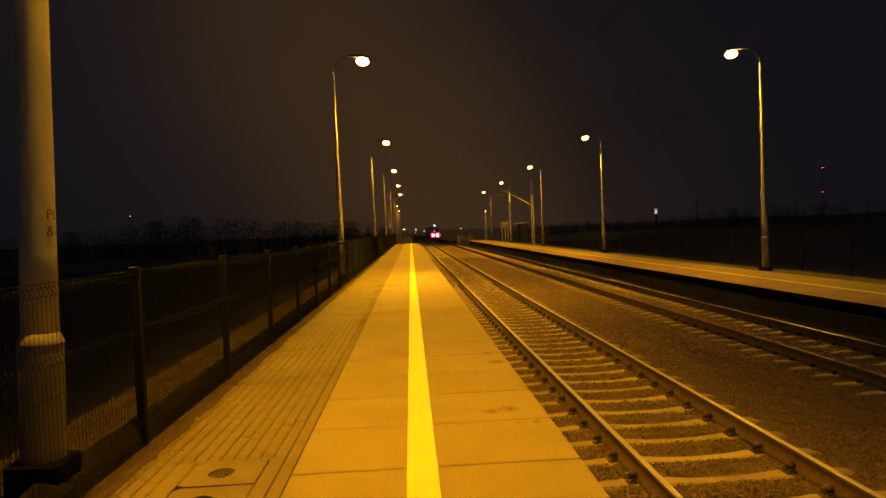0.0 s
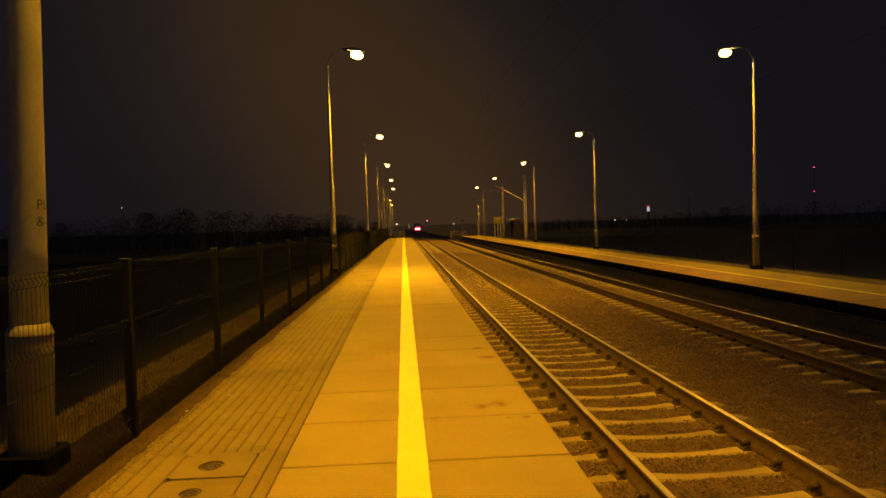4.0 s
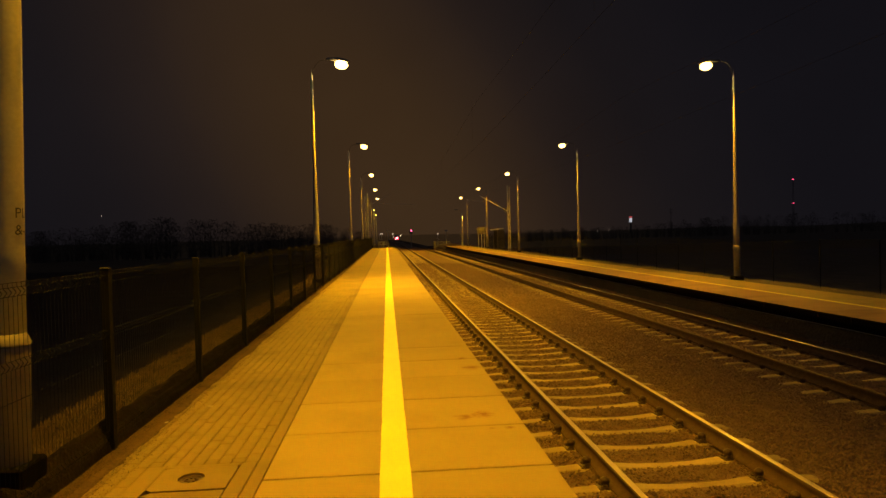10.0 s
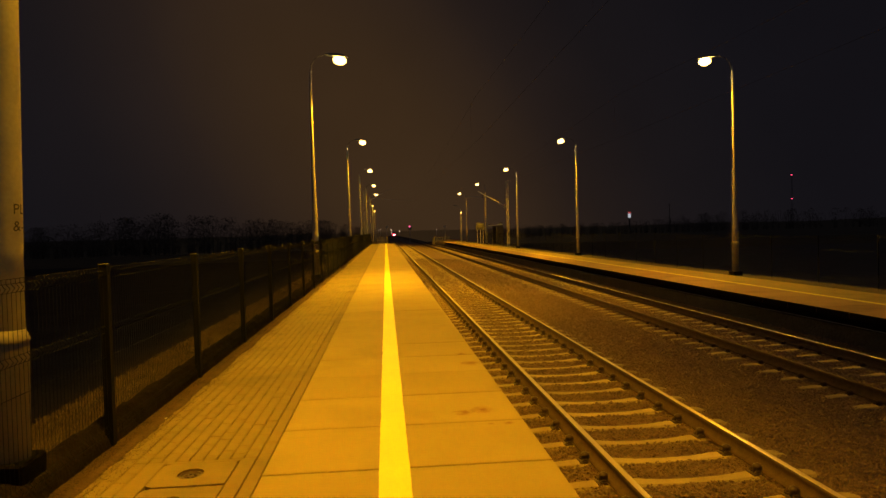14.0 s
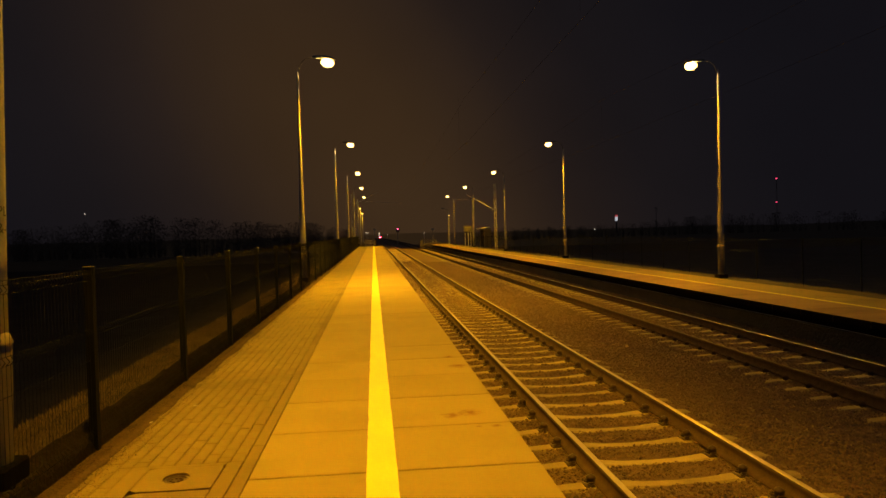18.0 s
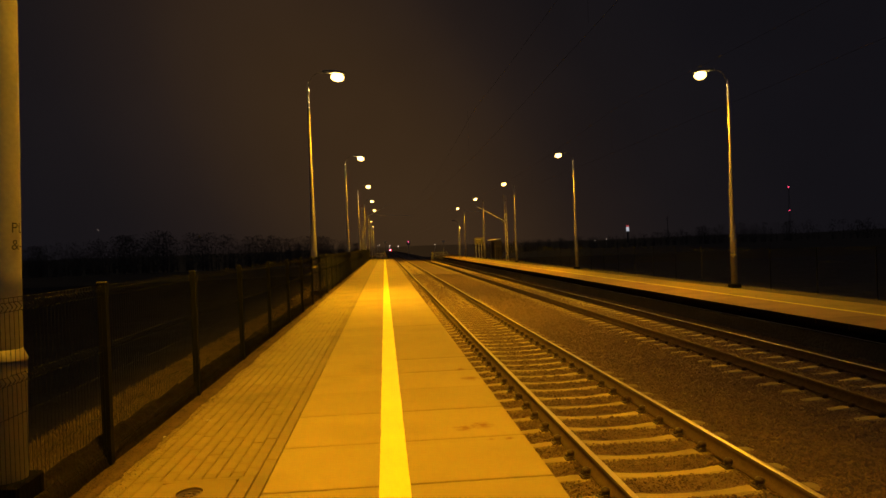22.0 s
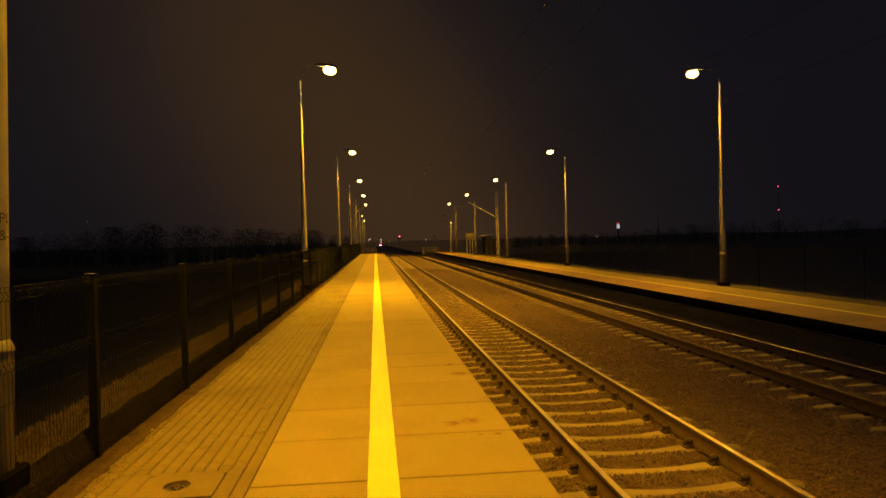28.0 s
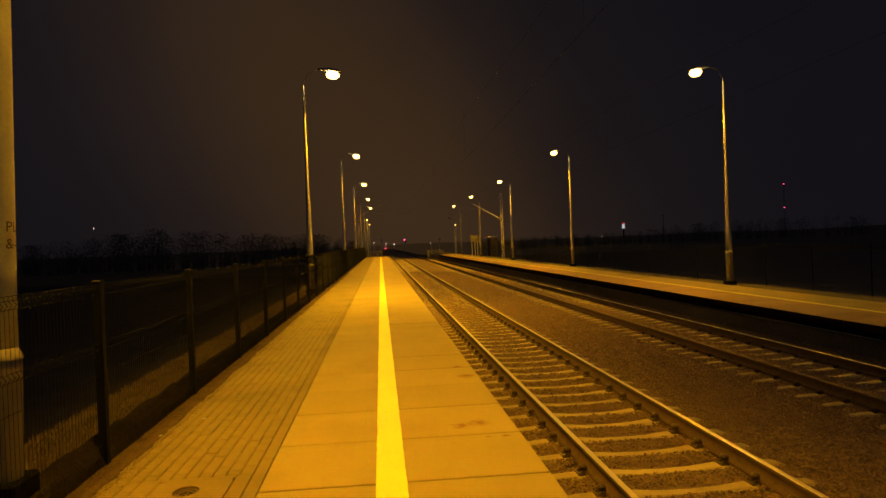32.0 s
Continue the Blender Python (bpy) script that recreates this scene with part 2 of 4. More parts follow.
M_GRASS = material("grass_blades", (0.06, 0.048, 0.027), (0.24, 0.185, 0.11), 0.9, 30, 1.5, 0.0, spread=0.5, island=True, gloss=0.1)
M_LITTER = material("leaf_crumbs", (0.03, 0.022, 0.014), (0.12, 0.085, 0.05), 0.95, 60, 3.0, 0.0, spread=0.5, island=True, gloss=0.1)
M_GROUND = material("field_ground", (0.075, 0.069, 0.060), (0.145, 0.131, 0.110), 0.95, 14, 0.6, 0.9, depth=0.06, gloss=0.03)
# ground left of the fence, darkened in colour for the lamps' missing back light
M_BANK_DIM = material("dim_bank_grass", (0.026, 0.023, 0.022), (0.064, 0.057, 0.052), 0.95, 14, 0.6, 0.9, depth=0.06, gloss=0.03)
M_FIELD = material("dry_field_grass", (0.06, 0.05, 0.03), (0.15, 0.12, 0.075), 0.95, 5, 0.3, 0.9, depth=0.1, gloss=0.1)
M_WOOD = material("dark_woods", (0.075, 0.070, 0.066), (0.12, 0.11, 0.10), 0.95, 3, 0.2, 0.0, gloss=0.0)
M_MAST = material("lattice_paint", (0.30, 0.295, 0.28), (0.44, 0.43, 0.40), 0.6, 40, 3.0, 0.2, stain=0.2)
M_ALU = material("bare_aluminium", (0.58, 0.58, 0.56), (0.72, 0.72, 0.70), 0.5, 60, 3.0, 0.1)
M_SIGN = material("board_paint", (0.42, 0.42, 0.40), (0.54, 0.54, 0.51), 0.5, 40, 2.0, 0.05)
M_BOARD = material("blue_board_face", (0.035, 0.035, 0.06), (0.065, 0.062, 0.09), 0.5, 40, 2.0, 0.05)
M_DARK = material("dark_paint", (0.02, 0.022, 0.025), (0.045, 0.048, 0.05), 0.5, 60, 3.0, 0.1)
M_WALLP = material("shelter_panel", (0.10, 0.095, 0.085), (0.18, 0.17, 0.15), 0.6, 50, 2.0, 0.1)
M_TRAIN = material("coach_paint", (0.10, 0.12, 0.16), (0.16, 0.18, 0.23), 0.35, 40, 0.8, 0.03)
M_TRAINROOF = material("coach_roof", (0.08, 0.08, 0.085), (0.14, 0.14, 0.14), 0.6, 40, 1.0, 0.1)
M_GLASS = material("dark_glass", (0.01, 0.012, 0.014), (0.02, 0.022, 0.025), 0.08, 30, 1.0, 0.0)
M_BOWL = glowing("lit_bowl", (1.0, 0.60, 0.15), 8.0)
M_RED = glowing("red_tail_lamp", (1.0, 0.007, 0.020), 18.0)
M_REDCORE = glowing("tail_lamp_bulb", (1.0, 0.36, 0.44), 60.0)
M_PINK = glowing("small_marker_lamp", (1.0, 0.35, 0.42), 8.0)
M_SIGRED = glowing("signal_red_lens", (1.0, 0.09, 0.22), 9.0)
M_SIGWHITE = glowing("signal_clear_lens", (0.62, 0.9, 1.0), 12.0)
M_FARLAMP = glowing("far_lamp", (1.0, 0.75, 0.55), 4.0)
M_FARRED = glowing("mast_red_lamp", (1.0, 0.06, 0.16), 1.8)
# emission stands in for floodlight on the tower's white and red parts
M_TOWER = glowing("painted_flood_white", (0.85, 0.9, 1.0), 0.5)
M_TOWERRED = glowing("painted_flood_red", (1.0, 0.12, 0.12), 0.35)


# ---------------------------------------------------------------- mesh helpers
def mesh_of(bm, name, mat, smooth=False):
    me = bpy.data.meshes.new(name)
    bm.to_mesh(me)
    bm.free()
    for mm in (mat if isinstance(mat, (list, tuple)) else [mat]):
        me.materials.append(mm)
    if smooth:
        for p in me.polygons:
            p.use_smooth = True
    return me


def part(name, bm, mat, parent, label="", smooth=False, at=None):
    """Link a bmesh, or a shared mesh, as one object under a thing or a part."""
    me = mesh_of(bm, name, mat, smooth) if isinstance(bm, bmesh.types.BMesh) else bm
    ob = new(name, me)
    ob.parent = parent
    if at is not None:
        ob.location = at
    return tagged(ob, label)


def thing(name, label, category, at=(0, 0, 0), group="", kind=""):
    ob = new(name)
    ob.empty_display_size = 0.2
    ob.location = at
    return tagged(ob, label, category, group, kind)


def box(bm, x0, x1, y0, y1, z0, z1, bevel=0.0):
    vs = [bm.verts.new(p) for p in ((x0, y0, z0), (x1, y0, z0), (x1, y1, z0), (x0, y1, z0), (x0, y0, z1), (x1, y0, z1), (x1, y1, z1), (x0, y1, z1))]
    fs = [bm.faces.new([vs[i] for i in f]) for f in ((3, 2, 1, 0), (4, 5, 6, 7), (0, 1, 5, 4), (1, 2, 6, 5), (2, 3, 7, 6), (3, 0, 4, 7))]
    if bevel:
        es = list({e for f in fs for e in f.edges})
        bmesh.ops.bevel(bm, geom=es, offset=bevel, segments=1, affect="EDGES")
    return bm


def boxed(*a, **k):
    return box(bmesh.new(), *a, **k)


def lathe(bm, profile, n=20, centre=(0, 0)):
    """A turned solid from (radius, z) pairs."""
    rings = []
    for r, z in profile:
        rings.append([bm.verts.new((centre[0] + r * math.cos(2 * math.pi * k / n), centre[1] + r * math.sin(2 * math.pi * k / n), z)) for k in range(n)])
    for a, b in zip(rings, rings[1:]):
        for k in range(n):
            bm.faces.new((a[k], a[(k + 1) % n], b[(k + 1) % n], b[k]))
    bm.faces.new(rings[0][::-1])
    bm.faces.new(rings[-1])
    return bm


def tube(bm, pts, r, n=6, r1=None):
    """A rod through points, of one or a changing radius."""
    pts = [Vector(p) for p in pts]
    rings = []
    for i, p in enumerate(pts):
        d = (pts[min(i + 1, len(pts) - 1)] - pts[max(i - 1, 0)]).normalized()
        side = d.cross(Vector((0, 0, 1)) if abs(d.z) < 0.9 else Vector((0, 1, 0))).normalized()
        up = side.cross(d)
        rad = r if r1 is None else r + (r1 - r) * i / (len(pts) - 1)
        rings.append([bm.verts.new(p + rad * (math.cos(2 * math.pi * k / n) * side + math.sin(2 * math.pi * k / n) * up)) for k in range(n)])
    for a, b in zip(rings, rings[1:]):
        for k in range(n):
            bm.faces.new((a[k], a[(k + 1) % n], b[(k + 1) % n], b[k]))
    bm.faces.new(rings[0][::-1])
    bm.faces.new(rings[-1])
    return bm


def soup(name, verts, faces, mat):
    me = bpy.data.meshes.new(name)
    me.from_pydata(verts, [], faces)
    me.materials.append(mat)
    return me


# ---------------------------------------------------------------- ground
def build_ground():
    xs = [-1500, -400, -120, -40, -14, -7, -4.6, -3.7, -3.25, -3.0, -2.5, -2.24, -1.9, 0.8, 0.9, 4.85, 9.45, 9.55, 11.95, 12.08, 12.3, 13.2, 14.2, 16, 20, 40, 120, 400, 1500]
    zs = [-2.4, -2.3, -2.2, -2.1, -2.0, -1.95, -1.7, -0.6, -0.1, -0.05, 0.0, 0.0, -0.4, -0.4, -1.05, -1.1, -1.1, -0.6, -0.6, -0.25, -0.24, -0.26, -0.4, -1.2, -1.8, -2.0, -2.2, -2.3, -2.4]
    ys = [-400, -60, -20, -5] + [2.0 + 0.6 * k for k in range(40)] + [28 + 4 * k for k in range(18)] + [99.5, 101, 108, 112.5, 114, 125, 150, 158, 170, 200, 260, 330, 420, 520, 650, 800, 1000, 1200, 1700, 2600]
    verts, faces = [], []
    for y in ys:
        for x, z in zip(xs, zs):
            zz = z
            if y > 100 and -2.2 < x < 0.85:
                zz = -0.75
            if y > 113 and 9.5 < x < 13.5:
                zz = -0.85
            if y > 158 and (x < 0.85 or x > 9.46):
                zz -= 0.03 * (min(y, 1250) - 158)
            wob = 0.05 * noise.noise((x * 0.6, y * 0.6, 0)) if -5 < x < -2.2 else 0.0
            verts.append((x, y, zz - fall(y) + wob))
    n = len(xs)
    for j in range(len(ys) - 1):
        for i in range(n - 1):
            a = j * n + i
            faces.append((a, a + 1, a + n + 1, a + n))
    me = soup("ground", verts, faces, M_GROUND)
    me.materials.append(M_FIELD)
    me.materials.append(M_BANK_DIM)
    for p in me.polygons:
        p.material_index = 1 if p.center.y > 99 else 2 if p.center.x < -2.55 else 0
    return tagged(new("ground", me), "dark grassy field and embankment at night", "ground", kind="structure")


build_ground()


# ---------------------------------------------------------------- ballast
def stones(rng, count, x0, x1, y0, y1, height, size, skip=None):
    """Loose angular stones scattered over a strip: irregular octahedra, all in one mesh."""
    x, y = rng.uniform(x0, x1, count), rng.uniform(y0, y1, count)
    if skip is not None:
        keep = ~skip(x, y)
        x, y = x[keep], y[keep]
    c = len(x)
    s = rng.uniform(0.6, 1.35, c) * size
    base = np.array([(1, 0, 0), (0, 1, 0), (-1, 0, 0), (0, -1, 0), (0, 0, 0.75), (0, 0, -0.7)], float)
    v = base[None] * rng.uniform(0.55, 1.25, (c, 6, 1)) + rng.uniform(-0.22, 0.22, (c, 6, 3))
    a = rng.uniform(0, 2 * np.pi, c)
    tilt = rng.uniform(-0.6, 0.6, c)
    ca, sa, ct, st = np.cos(a)[:, None], np.sin(a)[:, None], np.cos(tilt)[:, None], np.sin(tilt)[:, None]
    vx, vy, vz = v[..., 0], v[..., 1] * ct - v[..., 2] * st, v[..., 1] * st + v[..., 2] * ct
    out = np.stack([vx * ca - vy * sa, vx * sa + vy * ca, vz], -1) * s[:, None, None]
    out[..., 0] += x[:, None]
    out[..., 1] += y[:, None]
    out[..., 2] += (height(x, y) + rng.uniform(-0.012, 0.012, c))[:, None]
    tri = np.array([(0, 1, 4), (1, 2, 4), (2, 3, 4), (3, 0, 4), (1, 0, 5), (2, 1, 5), (3, 2, 5), (0, 3, 5)])
    f = (tri[None] + 6 * np.arange(c)[:, None, None]).reshape(-1, 3)
    return out.reshape(-1, 3), f


def ballast_z(x, y):
    """Height of the stone bed: a shallow hollow beside each track, level under the sleepers."""
    z = np.full(np.shape(x), -0.793)
    z = z - 0.07 * np.exp(-((x - 4.9) / 0.6) ** 2)
    z = z + 0.014 * np.exp(-((x - T1) / 1.5) ** 4)
    for rail in (T1 - 0.7535, T1 + 0.7535):
        z = z + 0.034 * np.exp(-((x - rail) / 0.15) ** 2)
    z = z - 0.148 / (1 + np.exp((5.5 - x) / 0.16)) + 0.022 * np.exp(-((x - T2) / 0.3) ** 2)
    for rail in (T2 - 0.7535, T2 + 0.7535):
        z = z + 0.035 * np.exp(-((x - rail) / 0.16) ** 2)
    z = z + 0.008 * (x < 1.95) 
    return z


def on_sleeper(x, y):
    """Where a sleeper lies bare of stones."""
    out = np.zeros(len(x), bool)
    for centre, first in ((T1, FIRST[0]), (T2, FIRST[1])):
        along = np.abs((y - first + 0.3) % 0.6 - 0.3)
        off = np.abs(x - centre)
        out |= (along < 0.10) & (off < 1.18) & (off > (0.06 if centre == T2 else -1.0)) & (x > T1 - 1.22)
    return out


def build_ballast():
    xs = np.r_[0.95, np.arange(1.1, 9.5, 0.25), 9.63]
    ys = np.r_[-60, -30, -16, np.arange(-10.0, 30, 0.5), np.arange(30, 112, 3.0), 125, 150, 200, 260, 330, 420, 520, 650, 800, 1000, 1200]
    verts, faces = [], []
    for y in ys:
        for x in xs:
            verts.append((x, y, float(ballast_z(x, y)) - 0.02 + 0.012 * noise.noise((x * 3, y * 3, 1)) - fall(y)))
    n = len(xs)
    for j in range(len(ys) - 1):
        for i in range(n - 1):
            a = j * n + i
            faces.append((a, a + 1, a + n + 1, a + n))
    bed = tagged(new("ballast", soup("ballast", verts, faces, M_BALLAST)), "brown crushed-stone ballast round the two tracks", "ballast", kind="structure")
    rng = np.random.default_rng(7)
    vs, fs, base = [], [], 0
    for count, y0, y1, size in ((26000, -10, 2.6, 0.024), (84000, 2.6, 12, 0.0155), (62000, 12, 26, 0.019), (24000, 26, 60, 0.034)):
        v, f = stones(rng, count, 1.16, 9.58, y0, y1, ballast_z, size, on_sleeper)
        vs.append(v)
        fs.append(f + base)
        base += len(v)
    me = soup("ballast_stones", np.concatenate(vs).tolist(), np.concatenate(fs).tolist(), M_STONE)
    ob = new("ballast_stones", me)
    ob.parent = bed
    tagged(ob, "loose angular brown stones", kind="stuff")


build_ballast()


# ---------------------------------------------------------------- tracks
def rail_mesh(x, top):
    """A rail along y: foot, web, and a head with a rounded crown whose running band is worn bright."""
    half = [(0.075, -0.172), (0.075, -0.158), (0.042, -0.142), (0.023, -0.118), (0.017, -0.085), (0.021, -0.056), (0.0335, -0.038), (0.0355, -0.014), (0.0335, -0.0070), (0.0290, -0.0030), (0.0215, -0.0011), (0.0120, -0.0003)]
    prof = half + [(0.0, 0.0)] + [(-px, pz) for px, pz in half[::-1]]
    ys = [-60, 0, 20, 60, 100, 150, 200, 260, 330, 420, 520, 650, 800, 1000, 1200]
    bm = bmesh.new()
    rings = [[bm.verts.new((x + px, y, top + pz - fall(y))) for px, pz in prof] for y in ys]
    n = len(prof)
    for a, b in zip(rings, rings[1:]):
        for k in range(n):
            f = bm.faces.new((a[k], a[(k + 1) % n], b[(k + 1) % n], b[k]))
            head = 6 <= k <= 17
            f.smooth = 1 <= k <= 22
            f.material_index = 1 if 9 <= k <= 14 else 2 if head else 3 if k in (5, 18) else 0
    bm.faces.new(rings[0])
    bm.faces.new(rings[-1][::-1])
    bmesh.ops.recalc_face_normals(bm, faces=bm.faces)
    return bm


def sleeper_mesh():
    """A prestressed sleeper, 2.6 m long: raised rail seats, a lower, narrower middle."""
    bm = bmesh.new()
    stations = [(-1.30, 0.078, -0.045), (-1.22, 0.095, -0.014), (-0.98, 0.108, 0.0), (-0.55, 0.105, 0.0), (-0.30, 0.092, -0.022), (0.0, 0.088, -0.028), (0.30, 0.092, -0.022), (0.55, 0.105, 0.0), (0.98, 0.108, 0.0), (1.22, 0.095, -0.014), (1.30, 0.078, -0.045)]
    rings = []
    for x, w, z in stations:
        rings.append([bm.verts.new(p) for p in ((x, -w - 0.02, -0.2), (x, -w, z - 0.03), (x, -w + 0.03, z), (x, w - 0.03, z), (x, w, z - 0.03), (x, w + 0.02, -0.2))])
    for a, b in zip(rings, rings[1:]):
        for k in range(5):
            bm.faces.new((a[k], b[k], b[k + 1], a[k + 1]))
    bm.faces.new(rings[0])
    bm.faces.new(rings[-1][::-1])
    bmesh.ops.recalc_face_normals(bm, faces=bm.faces)
    return bm


def clip_mesh():
    """The fastening of one rail seat: on either side of the rail a sole plate, a coiled spring clip and a domed cap nut."""
    bm = bmesh.new()
    for s in (-1, 1):
        box(bm, s * 0.118 - 0.05, s * 0.118 + 0.045, -0.075, 0.075, 0.0, 0.014, bevel=0.004)
        for q in (-1, 1):
            ring = [(s * 0.118 + 0.030 * math.cos(a), q * 0.052 + 0.020 * math.sin(a), 0.026 + 0.008 * math.cos(a * 0.5)) for a in [0.9 * k for k in range(8)]]
            tube(bm, ring, 0.009, 5)
        lathe(bm, [(0.040, 0.012), (0.041, 0.062), (0.044, 0.066), (0.044, 0.078), (0.036, 0.092), (0.020, 0.098), (0.013, 0.104), (0.004, 0.106)], 12, (s * 0.098, 0))
    return bm


def build_track(name, centre, level, first, near):
    t = thing(name, "straight railway track of steel rails on concrete sleepers", "railway track", kind="structure")
    for s in (-0.7535, 0.7535):
        # far track: dimmed coats, and one bright crown that paints the lamps' reflection
        coats = [M_RAIL, M_RAILTOP, M_RAILDULL, M_RAIL] if centre == T1 else [M_RAIL_DIM, M_RAILTOP if s > 0 else M_RAILDULL, M_RAIL_DIM, M_RAIL_DIM]
        part("rail", rail_mesh(centre + s, level), coats, t, "rusty steel rail with a polished running surface")
    sl, cl = mesh_of(sleeper_mesh(), "sleeper", M_SLEEPER), mesh_of(clip_mesh(), "rail_clip", M_CLIP if centre == T1 else M_RAIL_DIM, True)
    top = level - 0.19
    for k in range(-22, 178):
        y = first + 0.6 * k
        a = part("sleeper", sl, None, t, at=(centre, y, top))
        if -10 <= k < near:
            for s in (-0.7535, 0.7535):
                part("rail_clip", cl, None, a, at=(s, 0, 0.0 if centre == T1 else -0.03))


build_track("track_1", T1, RAIL, FIRST[0], 45)
build_track("track_2", T2, RAIL_2, FIRST[1], 24)


# ---------------------------------------------------------------- near platform
def build_platform():
    core = thing("platform", "concrete railway platform with a paved strip and slab edge", "platform", kind="structure")
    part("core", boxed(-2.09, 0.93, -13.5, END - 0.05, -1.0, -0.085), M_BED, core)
    # slabs across the front, one after another
    step = 1.064
    kinds = {}
    for a in (0.0012, 0.010, 0.018):
        for b in (0.0012, 0.010, 0.018):
            kinds[a, b] = mesh_of(boxed(SLAB_L + 0.004, EDGE, a, step - b, -0.10, 0.0, bevel=0.001 if a + b < 0.005 else 0.005), "edge_slab", M_SLAB)

    def gap(j):
        """Some joints stand open, others are butted tight."""
        return 0.018 if j == 4 else 0.010 if j < 3 or j % 5 == 4 else 0.0012

    k = 0
    rng = random.Random(3)
    while True:
        y = 4.782 + step * (k - 17)
        if y + step > END:
            break
        part("edge_slab", kinds[gap(k - 17), gap(k - 16)], None, core, at=(0, y, rng.uniform(-0.0015, 0.0015)))
        k += 1
    # kerb course between the slabs and the pavers
    kb = mesh_of(boxed(-0.996, SLAB_L - 0.003, 0.002, 0.998, -0.1, -0.002, bevel=0.004), "kerb_stone", M_PAVER)
    for k in range(92):
        part("kerb_stone", kb, None, core, at=(0, 5.57 + k, 0))
    kb2 = mesh_of(boxed(-0.996, SLAB_L - 0.003, 0.003, 1.47, -0.1, -0.001, bevel=0.004), "kerb_stone", M_PAVER)
    part("kerb_stone", kb2, None, core, at=(0, 4.09, 0))
    for k in range(1, 13):
        part("kerb_stone", kb2, None, core, at=(0, 4.09 - 1.48 * k, 0))
    # rear kerb along the fence
    rk = mesh_of(boxed(-2.222, -2.10, 0.003, 0.997, -0.2, 0.012, bevel=0.012), "rear_kerb", M_KERB)
    for k in range(-15, 96):
        part("rear_kerb", rk, None, core, at=(rng.uniform(-0.006, 0.006), 2.0 + k, rng.uniform(-0.006, 0.004)))
    # pavers in running bond: eleven rows
    cols = [(-1.0 - 0.0995 * (i + 1), -1.0 - 0.0995 * i) for i in range(11)]
    cuts = [(rng.uniform(0.0012, 0.0042), rng.uniform(0.0012, 0.0042), rng.uniform(0.0006, 0.0024), rng.uniform(0.0006, 0.0024)) for k in range(8)]
    pv = [mesh_of(boxed(a, 0.0995 - b, c, 0.2 - d, -0.06, 0.0, bevel=0.003), "paver", M_PAVER) for a, b, c, d in cuts]
    half = mesh_of(boxed(0.0028, 0.0967, 0.001, 0.099, -0.06, 0.0, bevel=0.003), "paver", M_PAVER)
    vs, fs = [], []
    count = 0
    for i, (x0, x1) in enumerate(cols):
        y = -13.0 + (0.1 if i % 2 else 0.0)
        while y + 0.2 < END:
            hatch = x1 > -1.77 and 3.15 < y < 5.15
            if x1 > -1.77 and abs(y - 5.1) < 0.01:
                part("paver", half, None, core, at=(x0, 5.2, -0.002))
            if x1 > -1.77 and abs(y - 3.2) < 0.01:
                part("paver", half, None, core, at=(x0, 3.2, -0.002))
            if not hatch:
                z = rng.uniform(-0.003, 0.002) - 0.002
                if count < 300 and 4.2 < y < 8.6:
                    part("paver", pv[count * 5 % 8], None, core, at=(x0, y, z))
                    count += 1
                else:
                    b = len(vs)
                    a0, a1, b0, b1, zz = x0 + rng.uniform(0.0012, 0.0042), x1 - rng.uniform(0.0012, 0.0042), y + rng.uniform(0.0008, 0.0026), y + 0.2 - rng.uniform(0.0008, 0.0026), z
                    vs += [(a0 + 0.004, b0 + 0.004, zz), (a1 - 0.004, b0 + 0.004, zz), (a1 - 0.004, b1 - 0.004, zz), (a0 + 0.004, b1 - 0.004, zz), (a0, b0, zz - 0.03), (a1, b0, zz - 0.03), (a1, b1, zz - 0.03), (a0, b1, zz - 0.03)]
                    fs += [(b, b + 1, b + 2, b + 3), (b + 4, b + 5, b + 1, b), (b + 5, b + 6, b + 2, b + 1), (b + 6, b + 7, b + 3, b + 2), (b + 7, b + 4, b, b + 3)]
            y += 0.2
    ob = new("pavers", soup("pavers", vs, fs, M_PAVER_LIT))
    ob.parent = core
    tagged(ob, kind="stuff")
    # sand in the joints, washed out here and there
    vs, fs = [], []
    xs, ys = np.arange(-2.085, -1.0, 0.04), np.r_[np.arange(2.4, 16, 0.05), np.arange(16, 60, 0.25)]
    for y in ys:
        for x in xs:
            low = -0.011 + 0.022 * noise.noise((x * 5.0, y * 3.2, 3)) + 0.012 * noise.noise((x * 17, y * 12, 6))
            vs.append((x, y, min(max(low, -0.03), -0.0058)))
    n = len(xs)
    for j in range(len(ys) - 1):
        for i in range(n - 1):
            if not (xs[i + 1] > -1.80 and 3.1 < ys[j] < 5.2):
                fs.append((j * n + i, j * n + i + 1, (j + 1) * n + i + 1, (j + 1) * n + i))
    ob = new("joint_sand", soup("joint_sand", vs, fs, M_JOINT))
    ob.parent = core
    tagged(ob, "sand lying in the paver joints", kind="stuff")
    # painted safety line, with a slightly uneven edge
    bm = bmesh.new()
    prev = None
    y = -13.0
    while y < END - 0.1:
        a = STRIPE[0] + 0.006 * noise.noise((y * 2.2, 0, 5)) + 0.004 * noise.noise((y * 9, 0, 9))
        b = STRIPE[1] + 0.006 * noise.noise((y * 2.2, 7, 5)) + 0.004 * noise.noise((y * 9, 3, 9))
        row = [bm.verts.new(p) for p in ((a, y, 0.0), (a, y, 0.0045), (b, y, 0.0045), (b, y, 0.0))]
        if prev:
            for k in range(3):
                bm.faces.new((prev[k], row[k], row[k + 1], prev[k + 1]))
        prev = row
        y += 0.12 if y < 20 else 0.5
    bmesh.ops.recalc_face_normals(bm, faces=bm.faces)
